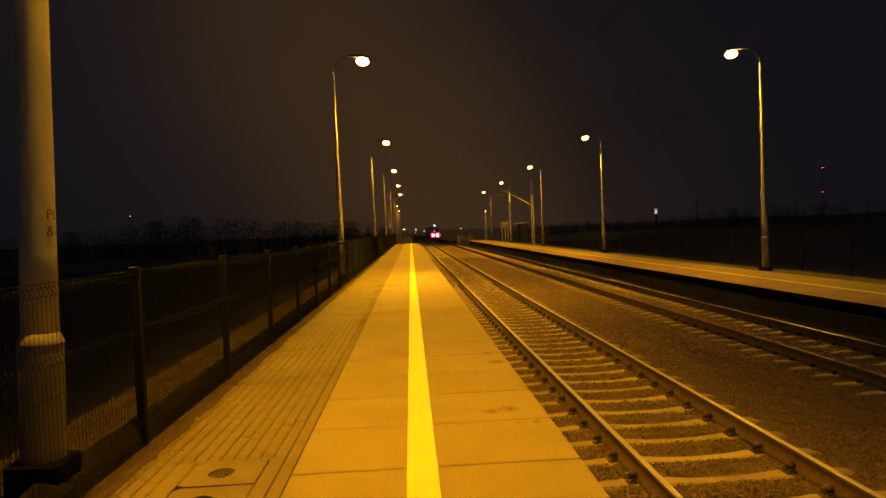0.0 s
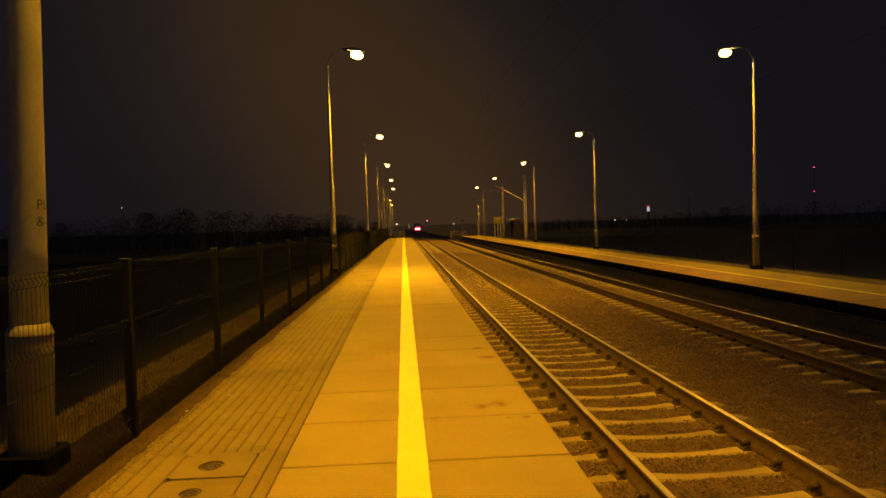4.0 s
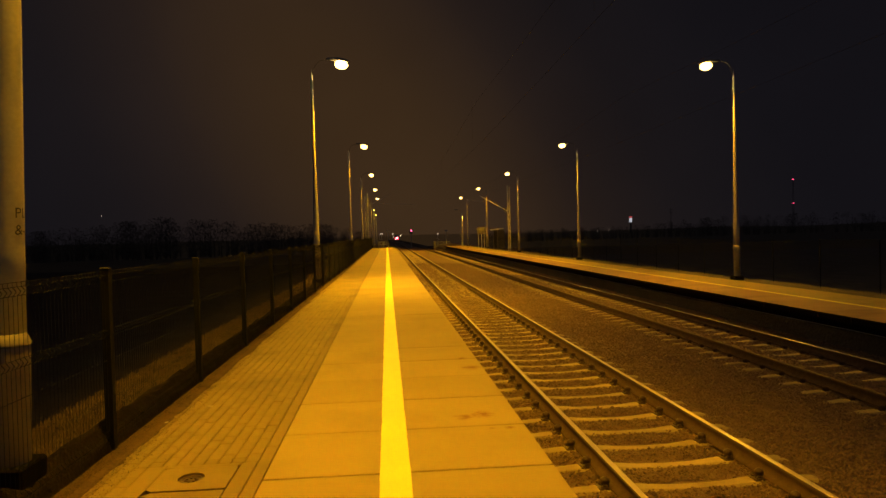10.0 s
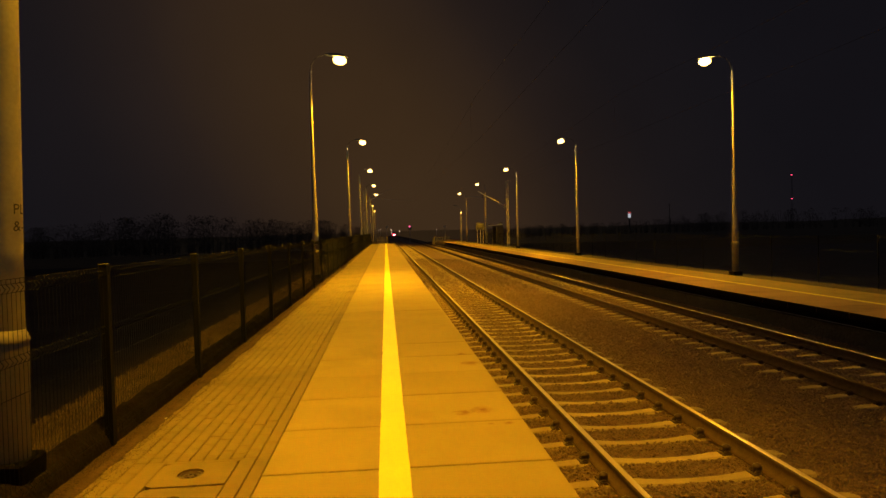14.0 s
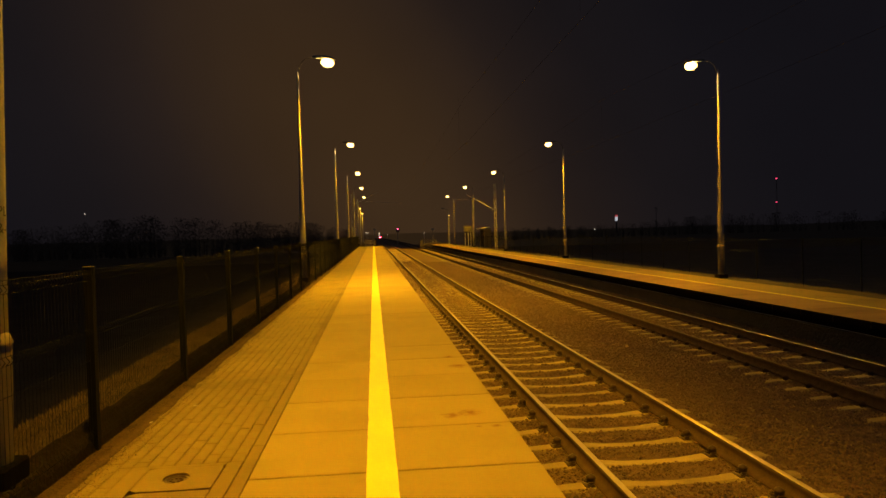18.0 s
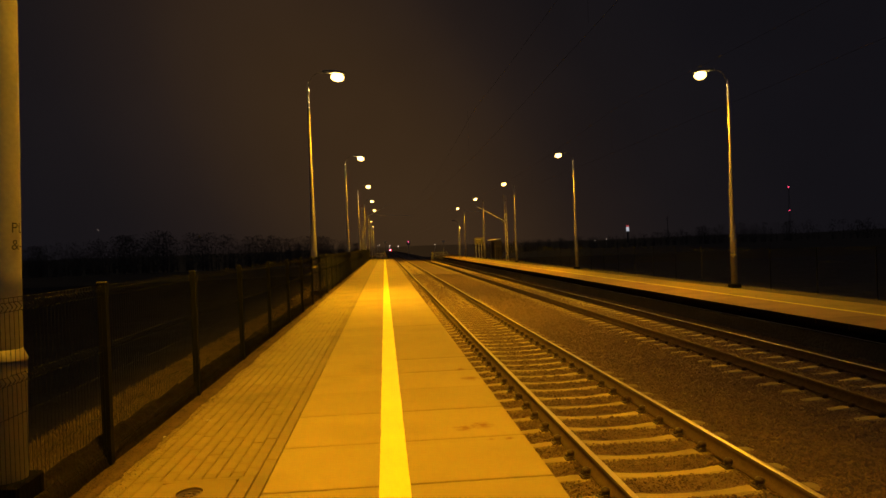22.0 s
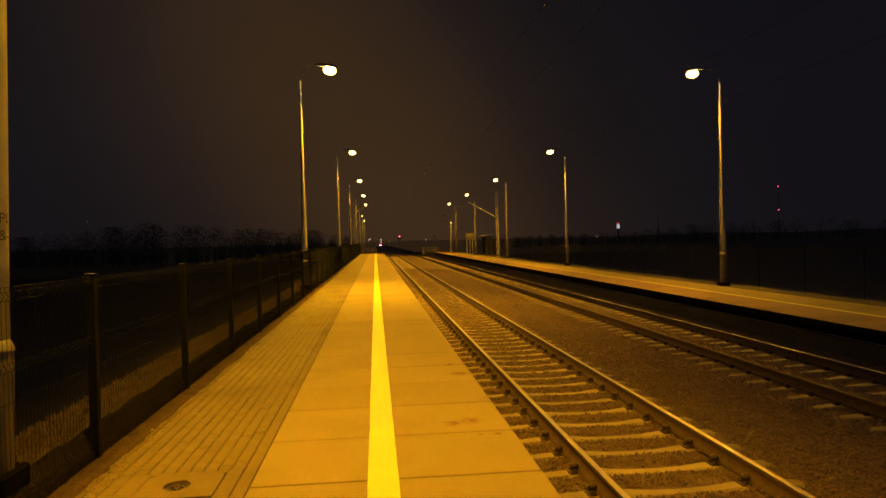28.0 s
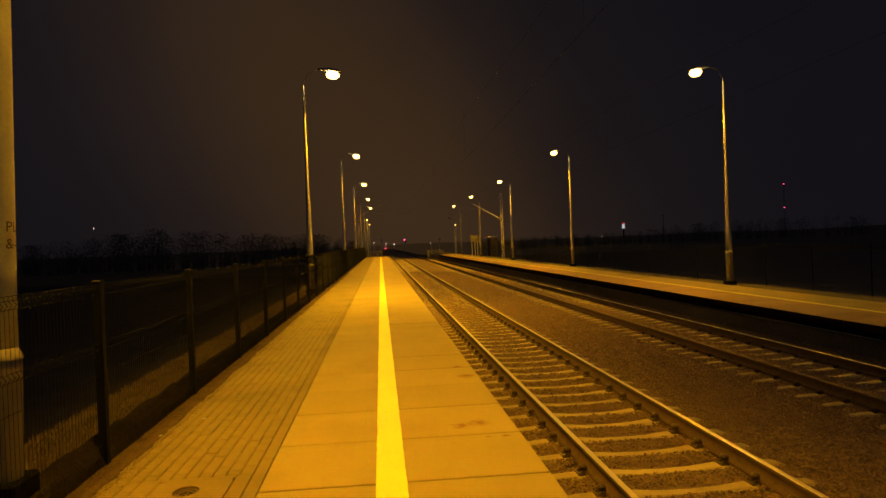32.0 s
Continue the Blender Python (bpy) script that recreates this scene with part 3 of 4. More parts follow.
    part("safety_line", bm, M_YELLOW, core, "bright yellow painted safety line")
    return core


build_platform()


def litter():
    rng = random.Random(9)
    for x, y, a in ((-1.8, 7.01, 0.4), (-2.05, 6.45, 1.2), (2.32, 12.29, 2.0), (4.56, 10.08, 0.9), (3.49, 8.78, 0.2), (4.16, 11.21, 1.7)):
        bm = bmesh.new()
        top = [bm.verts.new((0.022 * rng.uniform(0.6, 1.3) * math.cos(k), 0.012 * rng.uniform(0.6, 1.3) * math.sin(k), 0.004 + 0.004 * rng.random())) for k in range(6)]
        low = [bm.verts.new((v.co.x, v.co.y, v.co.z - 0.003)) for v in top]
        bm.faces.new(top)
        bm.faces.new(low[::-1])
        for k in range(6):
            bm.faces.new((low[k], low[(k + 1) % 6], top[(k + 1) % 6], top[k]))
        ob = tagged(new("paper_scrap", mesh_of(bm, "paper_scrap", M_SIGN)), "tiny crumpled pale paper scrap on the platform", "litter", "litter")
        ob.location, ob.rotation_euler = (x, y, 0.0), (0, 0, a)
        if x > EDGE:
            ob.location.z = -0.775
            tagged(ob, "pale scrap of litter lying on the ballast", "litter", "litter")


litter()


def plate_with_hole(x0, x1, y0, y1, cx, cy, r, ry, z0, z1):
    """A cover slab with an oval lifting recess."""
    bm = bmesh.new()
    n = 32
    inner, outer = [], []
    for k in range(n):
        a = 2 * math.pi * (k + 0.5) / n
        c, s = math.cos(a), math.sin(a)
        inner.append((cx + r * c, cy + ry * s))
        q = min((x1 - cx) / c if c > 1e-6 else (x0 - cx) / c if c < -1e-6 else 9, (y1 - cy) / s if s > 1e-6 else (y0 - cy) / s if s < -1e-6 else 9)
        outer.append((cx + q * c, cy + q * s))
    ti = [bm.verts.new((*p, z1)) for p in inner]
    to = [bm.verts.new((*p, z1)) for p in outer]
    bi = [bm.verts.new((*p, z1 - 0.022)) for p in inner]
    bo = [bm.verts.new((*p, z0)) for p in outer]
    for k in range(n):
        j = (k + 1) % n
        bm.faces.new((ti[k], to[k], to[j], ti[j]))
        bm.faces.new((bi[k], ti[k], ti[j], bi[j]))
        bm.faces.new((to[k], bo[k], bo[j], to[j]))
    bm.faces.new(bi[::-1])
    bmesh.ops.recalc_face_normals(bm, faces=bm.faces)
    return bm


def build_cover():
    c = thing("utility_cover", "concrete cable-shaft cover in two halves set in the pavers", "utility cover", (0, 0, 0))
    fr = bmesh.new()
    for b in ((-1.793, -1.655, 3.3, 5.19), (-1.115, -1.003, 3.3, 5.19), (-1.655, -1.115, 5.135, 5.19), (-1.655, -1.115, 3.3, 3.36)):
        box(fr, b[0], b[1], b[2], b[3], -0.08, 0.0, bevel=0.004)
    part("frame", fr, M_PAVER, c, "worn concrete frame")
    part("cover_plate", plate_with_hole(-1.648, -1.122, 4.667, 5.128, -1.405, 4.905, 0.088, 0.105, -0.08, 0.001), M_PAVER, c)
    part("cover_plate", plate_with_hole(-1.648, -1.122, 4.12, 4.655, -1.405, 4.42, 0.07, 0.08, -0.08, -0.004), M_PAVER, c)
    part("cover_plate", plate_with_hole(-1.648, -1.122, 3.366, 4.108, -1.405, 3.74, 0.062, 0.075, -0.08, -0.002), M_PAVER, c)
    for y, k in ((4.905, 1.0), (4.42, 0.72), (3.74, 0.7)):
        bm = lathe(bmesh.new(), [(0.084 * k, -0.021), (0.084 * k, -0.010), (0.070 * k, -0.007), (0.062 * k, -0.016), (0.02 * k, -0.017)], 20, (-1.405, y))
        for q in range(7):
            a = 0.9 * q
            box(bm, -1.405 + 0.036 * k * math.cos(a) - 0.009, -1.405 + 0.036 * k * math.cos(a) + 0.009, y + 0.036 * k * math.sin(a) - 0.008, y + 0.036 * k * math.sin(a) + 0.008, -0.018, -0.009)
        part("lifting_grip", bm, M_CLIP, c, "rusty iron lifting recess")
    part("shaft", boxed(-1.66, -1.11, 3.3, 5.13, -0.2, -0.07), M_BITUMEN, c)


build_cover()


# ---------------------------------------------------------------- opposite platform
def build_opposite():
    p = thing("opposite_platform", "opposite concrete platform with a yellow line and a grassy rear edge", "platform", kind="structure")
    part("core", boxed(OPP + 0.55, 12.0, -13.0, 112.0, -1.2, OPPZ - 0.16), M_BED, p)
    part("retaining_wall", boxed(OPP + 0.385, OPP + 0.6, -13.0, 112.0, -1.2, OPPZ - 0.165), M_SHADE_BLACK, p, "concrete retaining wall with its shade painted near black")
    run = [(OPP - 0.05 + 0.01 * noise.noise((y * 0.31, 2, 0)), y, -0.480 + 0.012 * noise.noise((y * 0.4, 0, 0))) for y in np.arange(-12.5, 111.0, 1.5)]
    cable = part("cable", tube(bmesh.new(), run, 0.006, 6), M_POLE, p, "pale cable slung under the platform edge")
    hook = mesh_of(boxed(-0.006, 0.006, -0.01, 0.01, -0.02, 0.14), "cable_hanger", M_SHADE_BLACK)
    for x, y, z in run[::2]:
        part("cable_hanger", hook, None, cable, at=(x + 0.014, y, z))
    me = mesh_of(boxed(OPP - 0.03, 10.89, 0.005, 1.059, -0.13, 0.0, bevel=0.008), "edge_slab", [M_SLAB_DIM, M_SHADE_BLACK])
    # track-side faces take the painted shade, the rest stays concrete
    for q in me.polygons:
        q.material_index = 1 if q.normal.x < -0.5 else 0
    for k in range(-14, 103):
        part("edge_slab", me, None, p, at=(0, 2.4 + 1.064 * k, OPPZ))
    vs, fs = [], []
    rng = random.Random(5)
    for i in range(12):
        y = -12.4 + 0.1 * (i % 2)
        while y < 111.5:
            x, z, b = 10.9 + 0.1 * i, OPPZ + rng.uniform(-0.004, 0.002), len(vs)
            vs += [(x, y, z), (x + 0.095, y, z), (x + 0.095, y + 0.195, z), (x, y + 0.195, z), (x, y, z - 0.04), (x + 0.095, y, z - 0.04), (x + 0.095, y + 0.195, z - 0.04), (x, y + 0.195, z - 0.04)]
            fs += [(b, b + 1, b + 2, b + 3), (b + 4, b + 5, b + 1, b), (b + 7, b + 4, b, b + 3)]
            y += 0.2
    ob = new("pavers", soup("pavers", vs, fs, M_PAVER_LIT))
    ob.parent = p
    tagged(ob, kind="stuff")
    part("safety_line", boxed(10.65, 10.755, -12.4, 111.5, OPPZ - 0.01, OPPZ + 0.005), M_YELLOW_DIM, p, "narrow yellow painted safety line")


build_opposite()


# ---------------------------------------------------------------- fences
def fence_panel_mesh(length, top, r):
    """A welded wire panel along y with three V-folds."""
    vs, fs = [], []
    folds = (0.12, 0.915, top - 0.055)
    levels = [(0.05, 0.0)]
    for z in folds:
        levels += [(z - 0.027, 0.0), (z, 0.022), (z + 0.027, 0.0)]
    levels += [(top, 0.0), (0.70, 0.0)]
    levels.sort()
    n, m = int(length / 0.05), len(levels)
    for i in range(n + 1):
        y = i * length / n
        for z, dx in levels:
            vs += [(dx - r, y, z - r), (dx, y + r, z + r), (dx + r, y, z - r), (dx, y - r, z + r)]
        for j in range(m - 1):
            a = 4 * (i * m + j)
            for k in range(4):
                fs.append((a + k, a + (k + 1) % 4, a + 4 + (k + 1) % 4, a + 4 + k))
        if i < n:
            for j, (z, dx) in enumerate(levels):
                if dx == 0.0:
                    a, b = 4 * (i * m + j), 4 * ((i + 1) * m + j)
                    fs.append((a + 1, a + 2, b + 2, b + 3))
                    fs.append((a + 1, b + 3, b + 0, a + 0))
    return soup("wire_panel", vs, fs, M_WIRE)


def build_fence(name, x, y0, n, pitch, top, base, label):
    f = thing(name, label, "fence", (x, y0, base))
    f.rotation_euler = (0, 0, -0.0013 if x < 0 else 0)
    pm = fence_panel_mesh(pitch - 0.07, top, 0.0017 if x < 0 else 0.0014)
    w = 0.032 if x < 0 else 0.012
    bm = boxed(-w, w, -w, w, -0.4, top + 0.02)
    post = mesh_of(bm, "post", M_POST)
    cap = mesh_of(boxed(-w - 0.004, w + 0.004, -w - 0.004, w + 0.004, top + 0.018, top + 0.03, bevel=0.004), "cap", M_DARK)
    foot = mesh_of(lathe(bmesh.new(), [(0.10, -0.3), (0.10, -0.09), (0.07, -0.05)], 10), "footing", M_SHADE_BLACK)
    for k in range(n + 1):
        p = part("post", post, None, f, at=(0, k * pitch, 0))
        part("cap", cap, None, p)
        if x < 0:
            part("footing", foot, None, p)
        if k < n:
            part("wire_panel", pm, None, f, at=(0.0, k * pitch + 0.035, 0))


build_fence("mesh_fence", FENCE, -12.315, 43, 2.565, 1.405, 0.03, "dark green welded-wire fence along the platform's rear")
build_fence("mesh_fence", 13.4, -11.0, 40, 2.615, 1.35, -0.2, "dark wire fence behind the opposite platform")


# ---------------------------------------------------------------- lamp posts
def lamp_meshes():
    d = {}
    d["shaft"] = mesh_of(lathe(bmesh.new(), [(0.112, 1.0), (0.104, 1.6), (0.06, 4.0), (0.04, 7.06), (0.036, 7.10), (0.010, 7.14), (0.007, 7.24), (0.0015, 7.32)], 24), "shaft", M_POLE, True)
    d["socket"] = mesh_of(lathe(bmesh.new(), [(0.136, 0.0), (0.135, 0.98), (0.134, 1.03)], 24), "socket", M_SOCKET, True)
    d["collar"] = mesh_of(lathe(bmesh.new(), [(0.134, 1.022), (0.140, 1.028), (0.140, 1.038), (0.106, 1.120)], 24), "collar", M_SOCKET, True)
    d["footing"] = mesh_of(boxed(-0.17, 0.17, -0.17, 0.17, -0.5, 0.28, bevel=0.015), "footing", M_BITUMEN)
    bm = tube(bmesh.new(), [(0, 0, 7.04), (0.05, 0, 7.26), (0.15, 0, 7.48), (0.30, 0, 7.60), (0.56, 0, 7.64)], 0.008, 8)
    d["arm"] = mesh_of(bm, "arm", M_BITUMEN, True)
    # luminaire along x: a long housing that rises towards the post, over a wide glass bowl
    bm = bmesh.new()
    st = [(0.50, 0.03, 0.03, 7.645), (0.54, 0.07, 0.06, 7.635), (0.62, 0.10, 0.08, 7.620), (0.76, 0.14, 0.10, 7.600), (0.94, 0.165, 0.12, 7.58), (1.14, 0.15, 0.09, 7.56), (1.24, 0.09, 0.05, 7.55), (1.28, 0.03, 0.02, 7.545)]
    rings = []
    for x, w, h, z in st:
        rings.append([bm.verts.new((x, w * math.cos(a), z + h * math.sin(a))) for a in [math.pi * k / 8 for k in range(9)]])
    for a, b in zip(rings, rings[1:]):
        for k in range(8):
            bm.faces.new((a[k], b[k], b[k + 1], a[k + 1]))
        bm.faces.new((a[8], b[8], b[0], a[0]))
    bm.faces.new(rings[0])
    bm.faces.new(rings[-1][::-1])
    bmesh.ops.recalc_face_normals(bm, faces=bm.faces)
    d["hood"] = mesh_of(bm, "hood", M_HEAD, True)
    bm = bmesh.new()
    bmesh.ops.create_uvsphere(bm, u_segments=24, v_segments=14, radius=1.0)
    bmesh.ops.scale(bm, vec=(0.225, 0.16, 0.15), verts=bm.verts)
    bmesh.ops.rotate(bm, cent=(0, 0, 0), matrix=Matrix.Rotation(radians(9), 3, "Y"), verts=bm.verts)
    bmesh.ops.translate(bm, vec=(1.0, 0, 7.455), verts=bm.verts)
    bmesh.ops.bisect_plane(bm, geom=bm.verts[:] + bm.edges[:] + bm.faces[:], plane_co=(1.0, 0, 7.565), plane_no=(0.13, 0, 0.99), clear_outer=True)
    d["bowl"] = mesh_of(bm, "bowl", M_BOWL, True)
    d["near_shaft"] = mesh_of(lathe(bmesh.new(), [(0.114, 1.0), (0.108, 1.6), (0.094, 3.6), (0.045, 7.12), (0.036, 7.16), (0.010, 7.2), (0.0015, 7.38)], 32), "shaft", M_POLE, True)
    return d


LAMP = lamp_meshes()


def lamp_post(x, y, z, turn, watts, lean, across):
    t = thing("lamp_post", "grey galvanised lamp post with a lit sodium lantern", "street lamp", (x, y, z), "platform lamp posts")
    t.rotation_euler = (0, 0, radians(turn))
    for name in ("footing", "socket", "collar", "shaft", "arm"):
        part_at = (0, 0, -0.24) if name == "footing" and x > 0 else None
        part(name, LAMP["near_shaft" if name == "shaft" and y < 10 else name], None, t, {"footing": "black bitumen-coated footing", "socket": "thick dull socket"}.get(name, ""), at=part_at)
        slim = 0.72 if y > 30 else 0.84 if y > 10 else 1.0
        if name == "shaft" or x > 0 and name in ("socket", "collar"):
            t.children[-1].scale = (slim, slim, 1.0)
    if y < 10:
        t.rotation_euler = (0, radians(1.75), 0)
    h = part("lantern", LAMP["hood"], None, t)
    part("bowl", LAMP["bowl"], None, h, "glowing amber glass bowl").visible_shadow = False
    s = 1 if abs(turn) < 90 else -1
    sodium_light(x + s * 1.0, y, z + 7.45, watts, -s * lean, across)
    if 10 < y < 80:
        bowl_light(x + s * 1.0, y, z + 7.43)
    return t


for y in LAMPS:
    optic = (0.605, 4.4, 0.205) if y < 10 else (1.22, 7.4, 0.232) if y < 30 else (0.84, 5.8, 0.254)
    lamp_post(-2.455 if y < 10 else -2.36 if y < 30 else -2.31, y, 0.0, 0, WATTS * optic[0], *optic[1:])
for y in LAMPS[1:]:
    optic = (0.52, 7.6, 0.293) if y < 30 else (0.84, 5.8, 0.254)
    lamp_post(12.35 if y < 30 else 12.72, y, -0.14, 180, WATTS * optic[0], *optic[1:])


def path_lamp(x, y, z, h):
    """A plain post-top lamp on the ramps beyond the platforms."""
    t = thing("path_lamp", "slim grey post-top lamp beside the access path", "street lamp", (x, y, z), "path lamps")
    part("shaft", lathe(bmesh.new(), [(0.07, 0), (0.065, 0.8), (0.035, h - 0.1)], 12), M_POLE, t, smooth=True)
    part("lantern", lathe(bmesh.new(), [(0.04, h - 0.0), (0.13, h + 0.01), (0.12, h + 0.05), (0.04, h + 0.1)], 14), M_HEAD, t, smooth=True)
    part("bowl", lathe(bmesh.new(), [(0.04, h - 0.14), (0.09, h - 0.11), (0.11, h + 0.0)], 14), M_BOWL, t, "glowing amber bowl", smooth=True)
    sodium_light(x, y - 0.45, z + h - 0.25, WATTS * 0.07)


path_lamp(-2.2, 124, -0.9, 7.3)
path_lamp(-2.15, 143, -0.9, 7.0)
path_lamp(15.8, 143, -0.9, 6.2)


def dim_lamp(x, y, z, h):
    """A slim post whose lantern hangs on a side arm and hardly glows."""
    t = thing("path_lamp", "slim grey post with a dim lantern on an arm", "street lamp", (x, y, z), "path lamps")
    part("shaft", lathe(bmesh.new(), [(0.07, 0), (0.065, 0.8), (0.04, h)], 12), M_POLE, t, smooth=True)
    part("arm", tube(bmesh.new(), [(0, 0, h - 0.1), (-0.3, 0, h + 0.35), (-0.75, 0, h + 0.55)], 0.025, 6), M_POLE, t)
    part("lantern", boxed(-1.15, -0.7, -0.13, 0.13, h + 0.48, h + 0.62, bevel=0.04), M_HEAD, t)


dim_lamp(12.9, 118, -0.8, 6.1)


# ---------------------------------------------------------------- writing on the near post
def post_writing():
    """Painted letters that wrap round the near lamp post, of two lines."""
    t = thing("stencil_mark", "black stencilled letters painted on the lamp post", "marking", (-2.455, 4.57, 0.0))
    t.rotation_euler = (0, radians(1.75), 0)
    for text, z, size in (("PL", 1.834, 0.092), ("&-", 1.727, 0.092)):
        cu = bpy.data.curves.new("letters", "FONT")
        cu.body, cu.size = text, size
        ob = new("letters", cu)
        me = bpy.data.meshes.new_from_object(ob)
        bpy.data.objects.remove(ob)
        bm = bmesh.new()
        bm.from_mesh(me)
        bmesh.ops.triangulate(bm, faces=bm.faces)
        bmesh.ops.subdivide_edges(bm, edges=bm.edges, cuts=2)
        r = 0.1135
        for v in bm.verts:
            a = radians(-37) + v.co.x / r
            v.co = (r * math.cos(a), r * math.sin(a), z + v.co.y)
        part("letters", bm, M_DARK, t)


post_writing()


# ---------------------------------------------------------------- far ends of the platforms
def railing(x0, x1, y, z, h, label):
    t = thing("end_railing", label, "railing", (x0, y, z))
    w, n = x1 - x0, max(int((x1 - x0) / 0.7), 1)
    post = mesh_of(tube(bmesh.new(), [(0, 0, -0.2), (0, 0, h)], 0.025, 8), "post", M_WALLP)
    for k in range(n + 1):
        part("post", post, None, t, at=(w * k / n, 0, 0))
    for zz in (h, h * 0.55):
        part("rail_bar", tube(bmesh.new(), [(0, 0, zz), (w, 0, zz)], 0.022, 8), M_WALLP, t)
    bar = mesh_of(boxed(-0.008, 0.008, -0.008, 0.008, 0.08, h), "bar", M_WALLP)
    for k in range(int(w / 0.11)):
        part("bar", bar, None, t, at=(0.06 + 0.11 * k, 0, 0))


railing(-1.25, 0.25, 97.6, 0.0, 0.85, "grey steel railing across the platform's end")
railing(8.4, 10.5, 115, -0.6, 1.1, "grey steel railing beyond the opposite platform's end")


def name_board():
    t = thing("station_name_board", "dark station name board with a pale frame behind the opposite platform", "sign", (12.0, 90.8, -0.22))
    t.scale = (1.08, 1.08, 1.08)
    for x in (0.12, 0.5, 0.82):
        part("post", tube(bmesh.new(), [(x, 0.04, -0.2), (x, 0.04, 2.3)], 0.03, 8), M_MAST, t)
    part("board_frame", boxed(-0.03, 0.98, -0.005, 0.03, 1.69, 2.49, bevel=0.008), M_WALLP, t, "pale board frame")
    b = part("board", boxed(0.01, 0.94, -0.02, 0.0, 1.73, 2.45, bevel=0.006), M_BOARD, t)
    for x0, x1, z0, z1 in ((0.12, 0.80, 2.22, 2.34), (0.20, 0.72, 2.04, 2.12), (0.16, 0.50, 1.88, 1.94)):
        part("lettering_bar", boxed(x0, x1, -0.026, -0.019, z0, z1), M_WALLP, b, "pale bar of writing")


name_board()


def relay_cabinet(x, y, z):
    t = thing("relay_cabinet", "small grey lineside relay cabinet on a plinth", "cabinet", (x, y, z))
    part("plinth", boxed(-0.24, 0.24, -0.22, 0.22, -0.4, 0.12, bevel=0.01), M_KERB, t)
    part("body", boxed(-0.21, 0.21, -0.19, 0.19, 0.12, 1.2, bevel=0.015), M_WALLP, t)
    d = part("door", boxed(-0.17, 0.17, -0.205, -0.188, 0.2, 1.1, bevel=0.006), M_WALLP, t)
    part("handle", boxed(0.1, 0.13, -0.222, -0.204, 0.6, 0.74, bevel=0.004), M_DARK, d)
    part("roof", boxed(-0.26, 0.26, -0.25, 0.25, 1.2, 1.25, bevel=0.012), M_SOCKET, t)


relay_cabinet(8.25, 119, -0.75)


def shelter():
    t = thing("waiting_shelter", "small dark waiting shelter with a pale sloping roof", "shelter", (12.73, 82.4, -0.22))
    t.scale = (1.07, 1.07, 1.07)
    part("roof", boxed(0.45, 1.5, -0.2, 3.2, 2.04, 2.13, bevel=0.01), M_SIGN, t).rotation_euler = (0, radians(-7), 0)
    part("rear_wall", boxed(1.28, 1.34, 0, 3.0, 0, 2.12), M_BED, t)
    for y in (0.0, 2.94):
        part("side_wall", boxed(0.6, 1.28, y, y + 0.05, 0, 2.05), M_BED, t)
    part("bench", boxed(0.85, 1.25, 0.3, 2.7, 0.42, 0.47, bevel=0.01), M_WALLP, t)
    for y in (0.03, 2.97):
        part("post", tube(bmesh.new(), [(0.55, y, 0), (0.55, y, 2.04)], 0.03, 8), M_WALLP, t)


shelter()


# ---------------------------------------------------------------- overhead line
def lattice_mast(x, y, h, side, strut):
    """A lattice mast: four corner angles with crossed bracing, and a cantilever over the track."""
    t = thing("catenary_mast", "grey lattice steel mast carrying the overhead line", "mast", (x, y, -0.6))
    w = 0.10
    leg = mesh_of(tube(bmesh.new(), [(0, 0, 0), (0, 0, h)], 0.016, 4), "corner_leg", M_MAST)
    for sx in (-w, w):
        for sy in (-w, w):
            part("corner_leg", leg, None, t, at=(sx, sy, 0))
    n = int(h / 0.55)
    brace = mesh_of(tube(bmesh.new(), [(-w, 0, 0), (w, 0, h / n)], 0.010, 4), "brace", M_MAST)
    back = mesh_of(tube(bmesh.new(), [(w, 0, 0), (-w, 0, h / n)], 0.010, 4), "brace", M_MAST)
    for k in range(n):
        for sy in (-w, w):
            part("brace", brace if k % 2 else back, None, t, at=(0, sy, k * h / n))
    part("footing", boxed(-0.4, 0.4, -0.4, 0.4, -0.6, 0.25, bevel=0.03), M_KERB, t)
    for a, b in strut:
        part("cantilever_tube", tube(bmesh.new(), [(side * a[0], 0, a[1]), (side * b[0], 0, b[1])], 0.023 if y < 100 else 0.017, 8), M_ALU, t)
    part("insulator", lathe(bmesh.new(), [(0.03, -0.2), (0.07, -0.1), (0.04, 0.0), (0.07, 0.1), (0.03, 0.2)], 10, (side * 0.35, 0)), M_DARK, t, at=(0, 0, strut[0][0][1]))
    return t


lattice_mast(12.9, 72, 7.3, -1, (((0.2, 4.6), (3.1, 6.25)),))
lattice_mast(13.9, 95, 7.2, -1, (((0.2, 6.75), (2.6, 6.85)),))
lattice_mast(-3.31, 111, 8.8, 1, (((0.22, 7.05), (4.48, 9.19)), ((2.24, 7.53), (8.0, 7.21))))


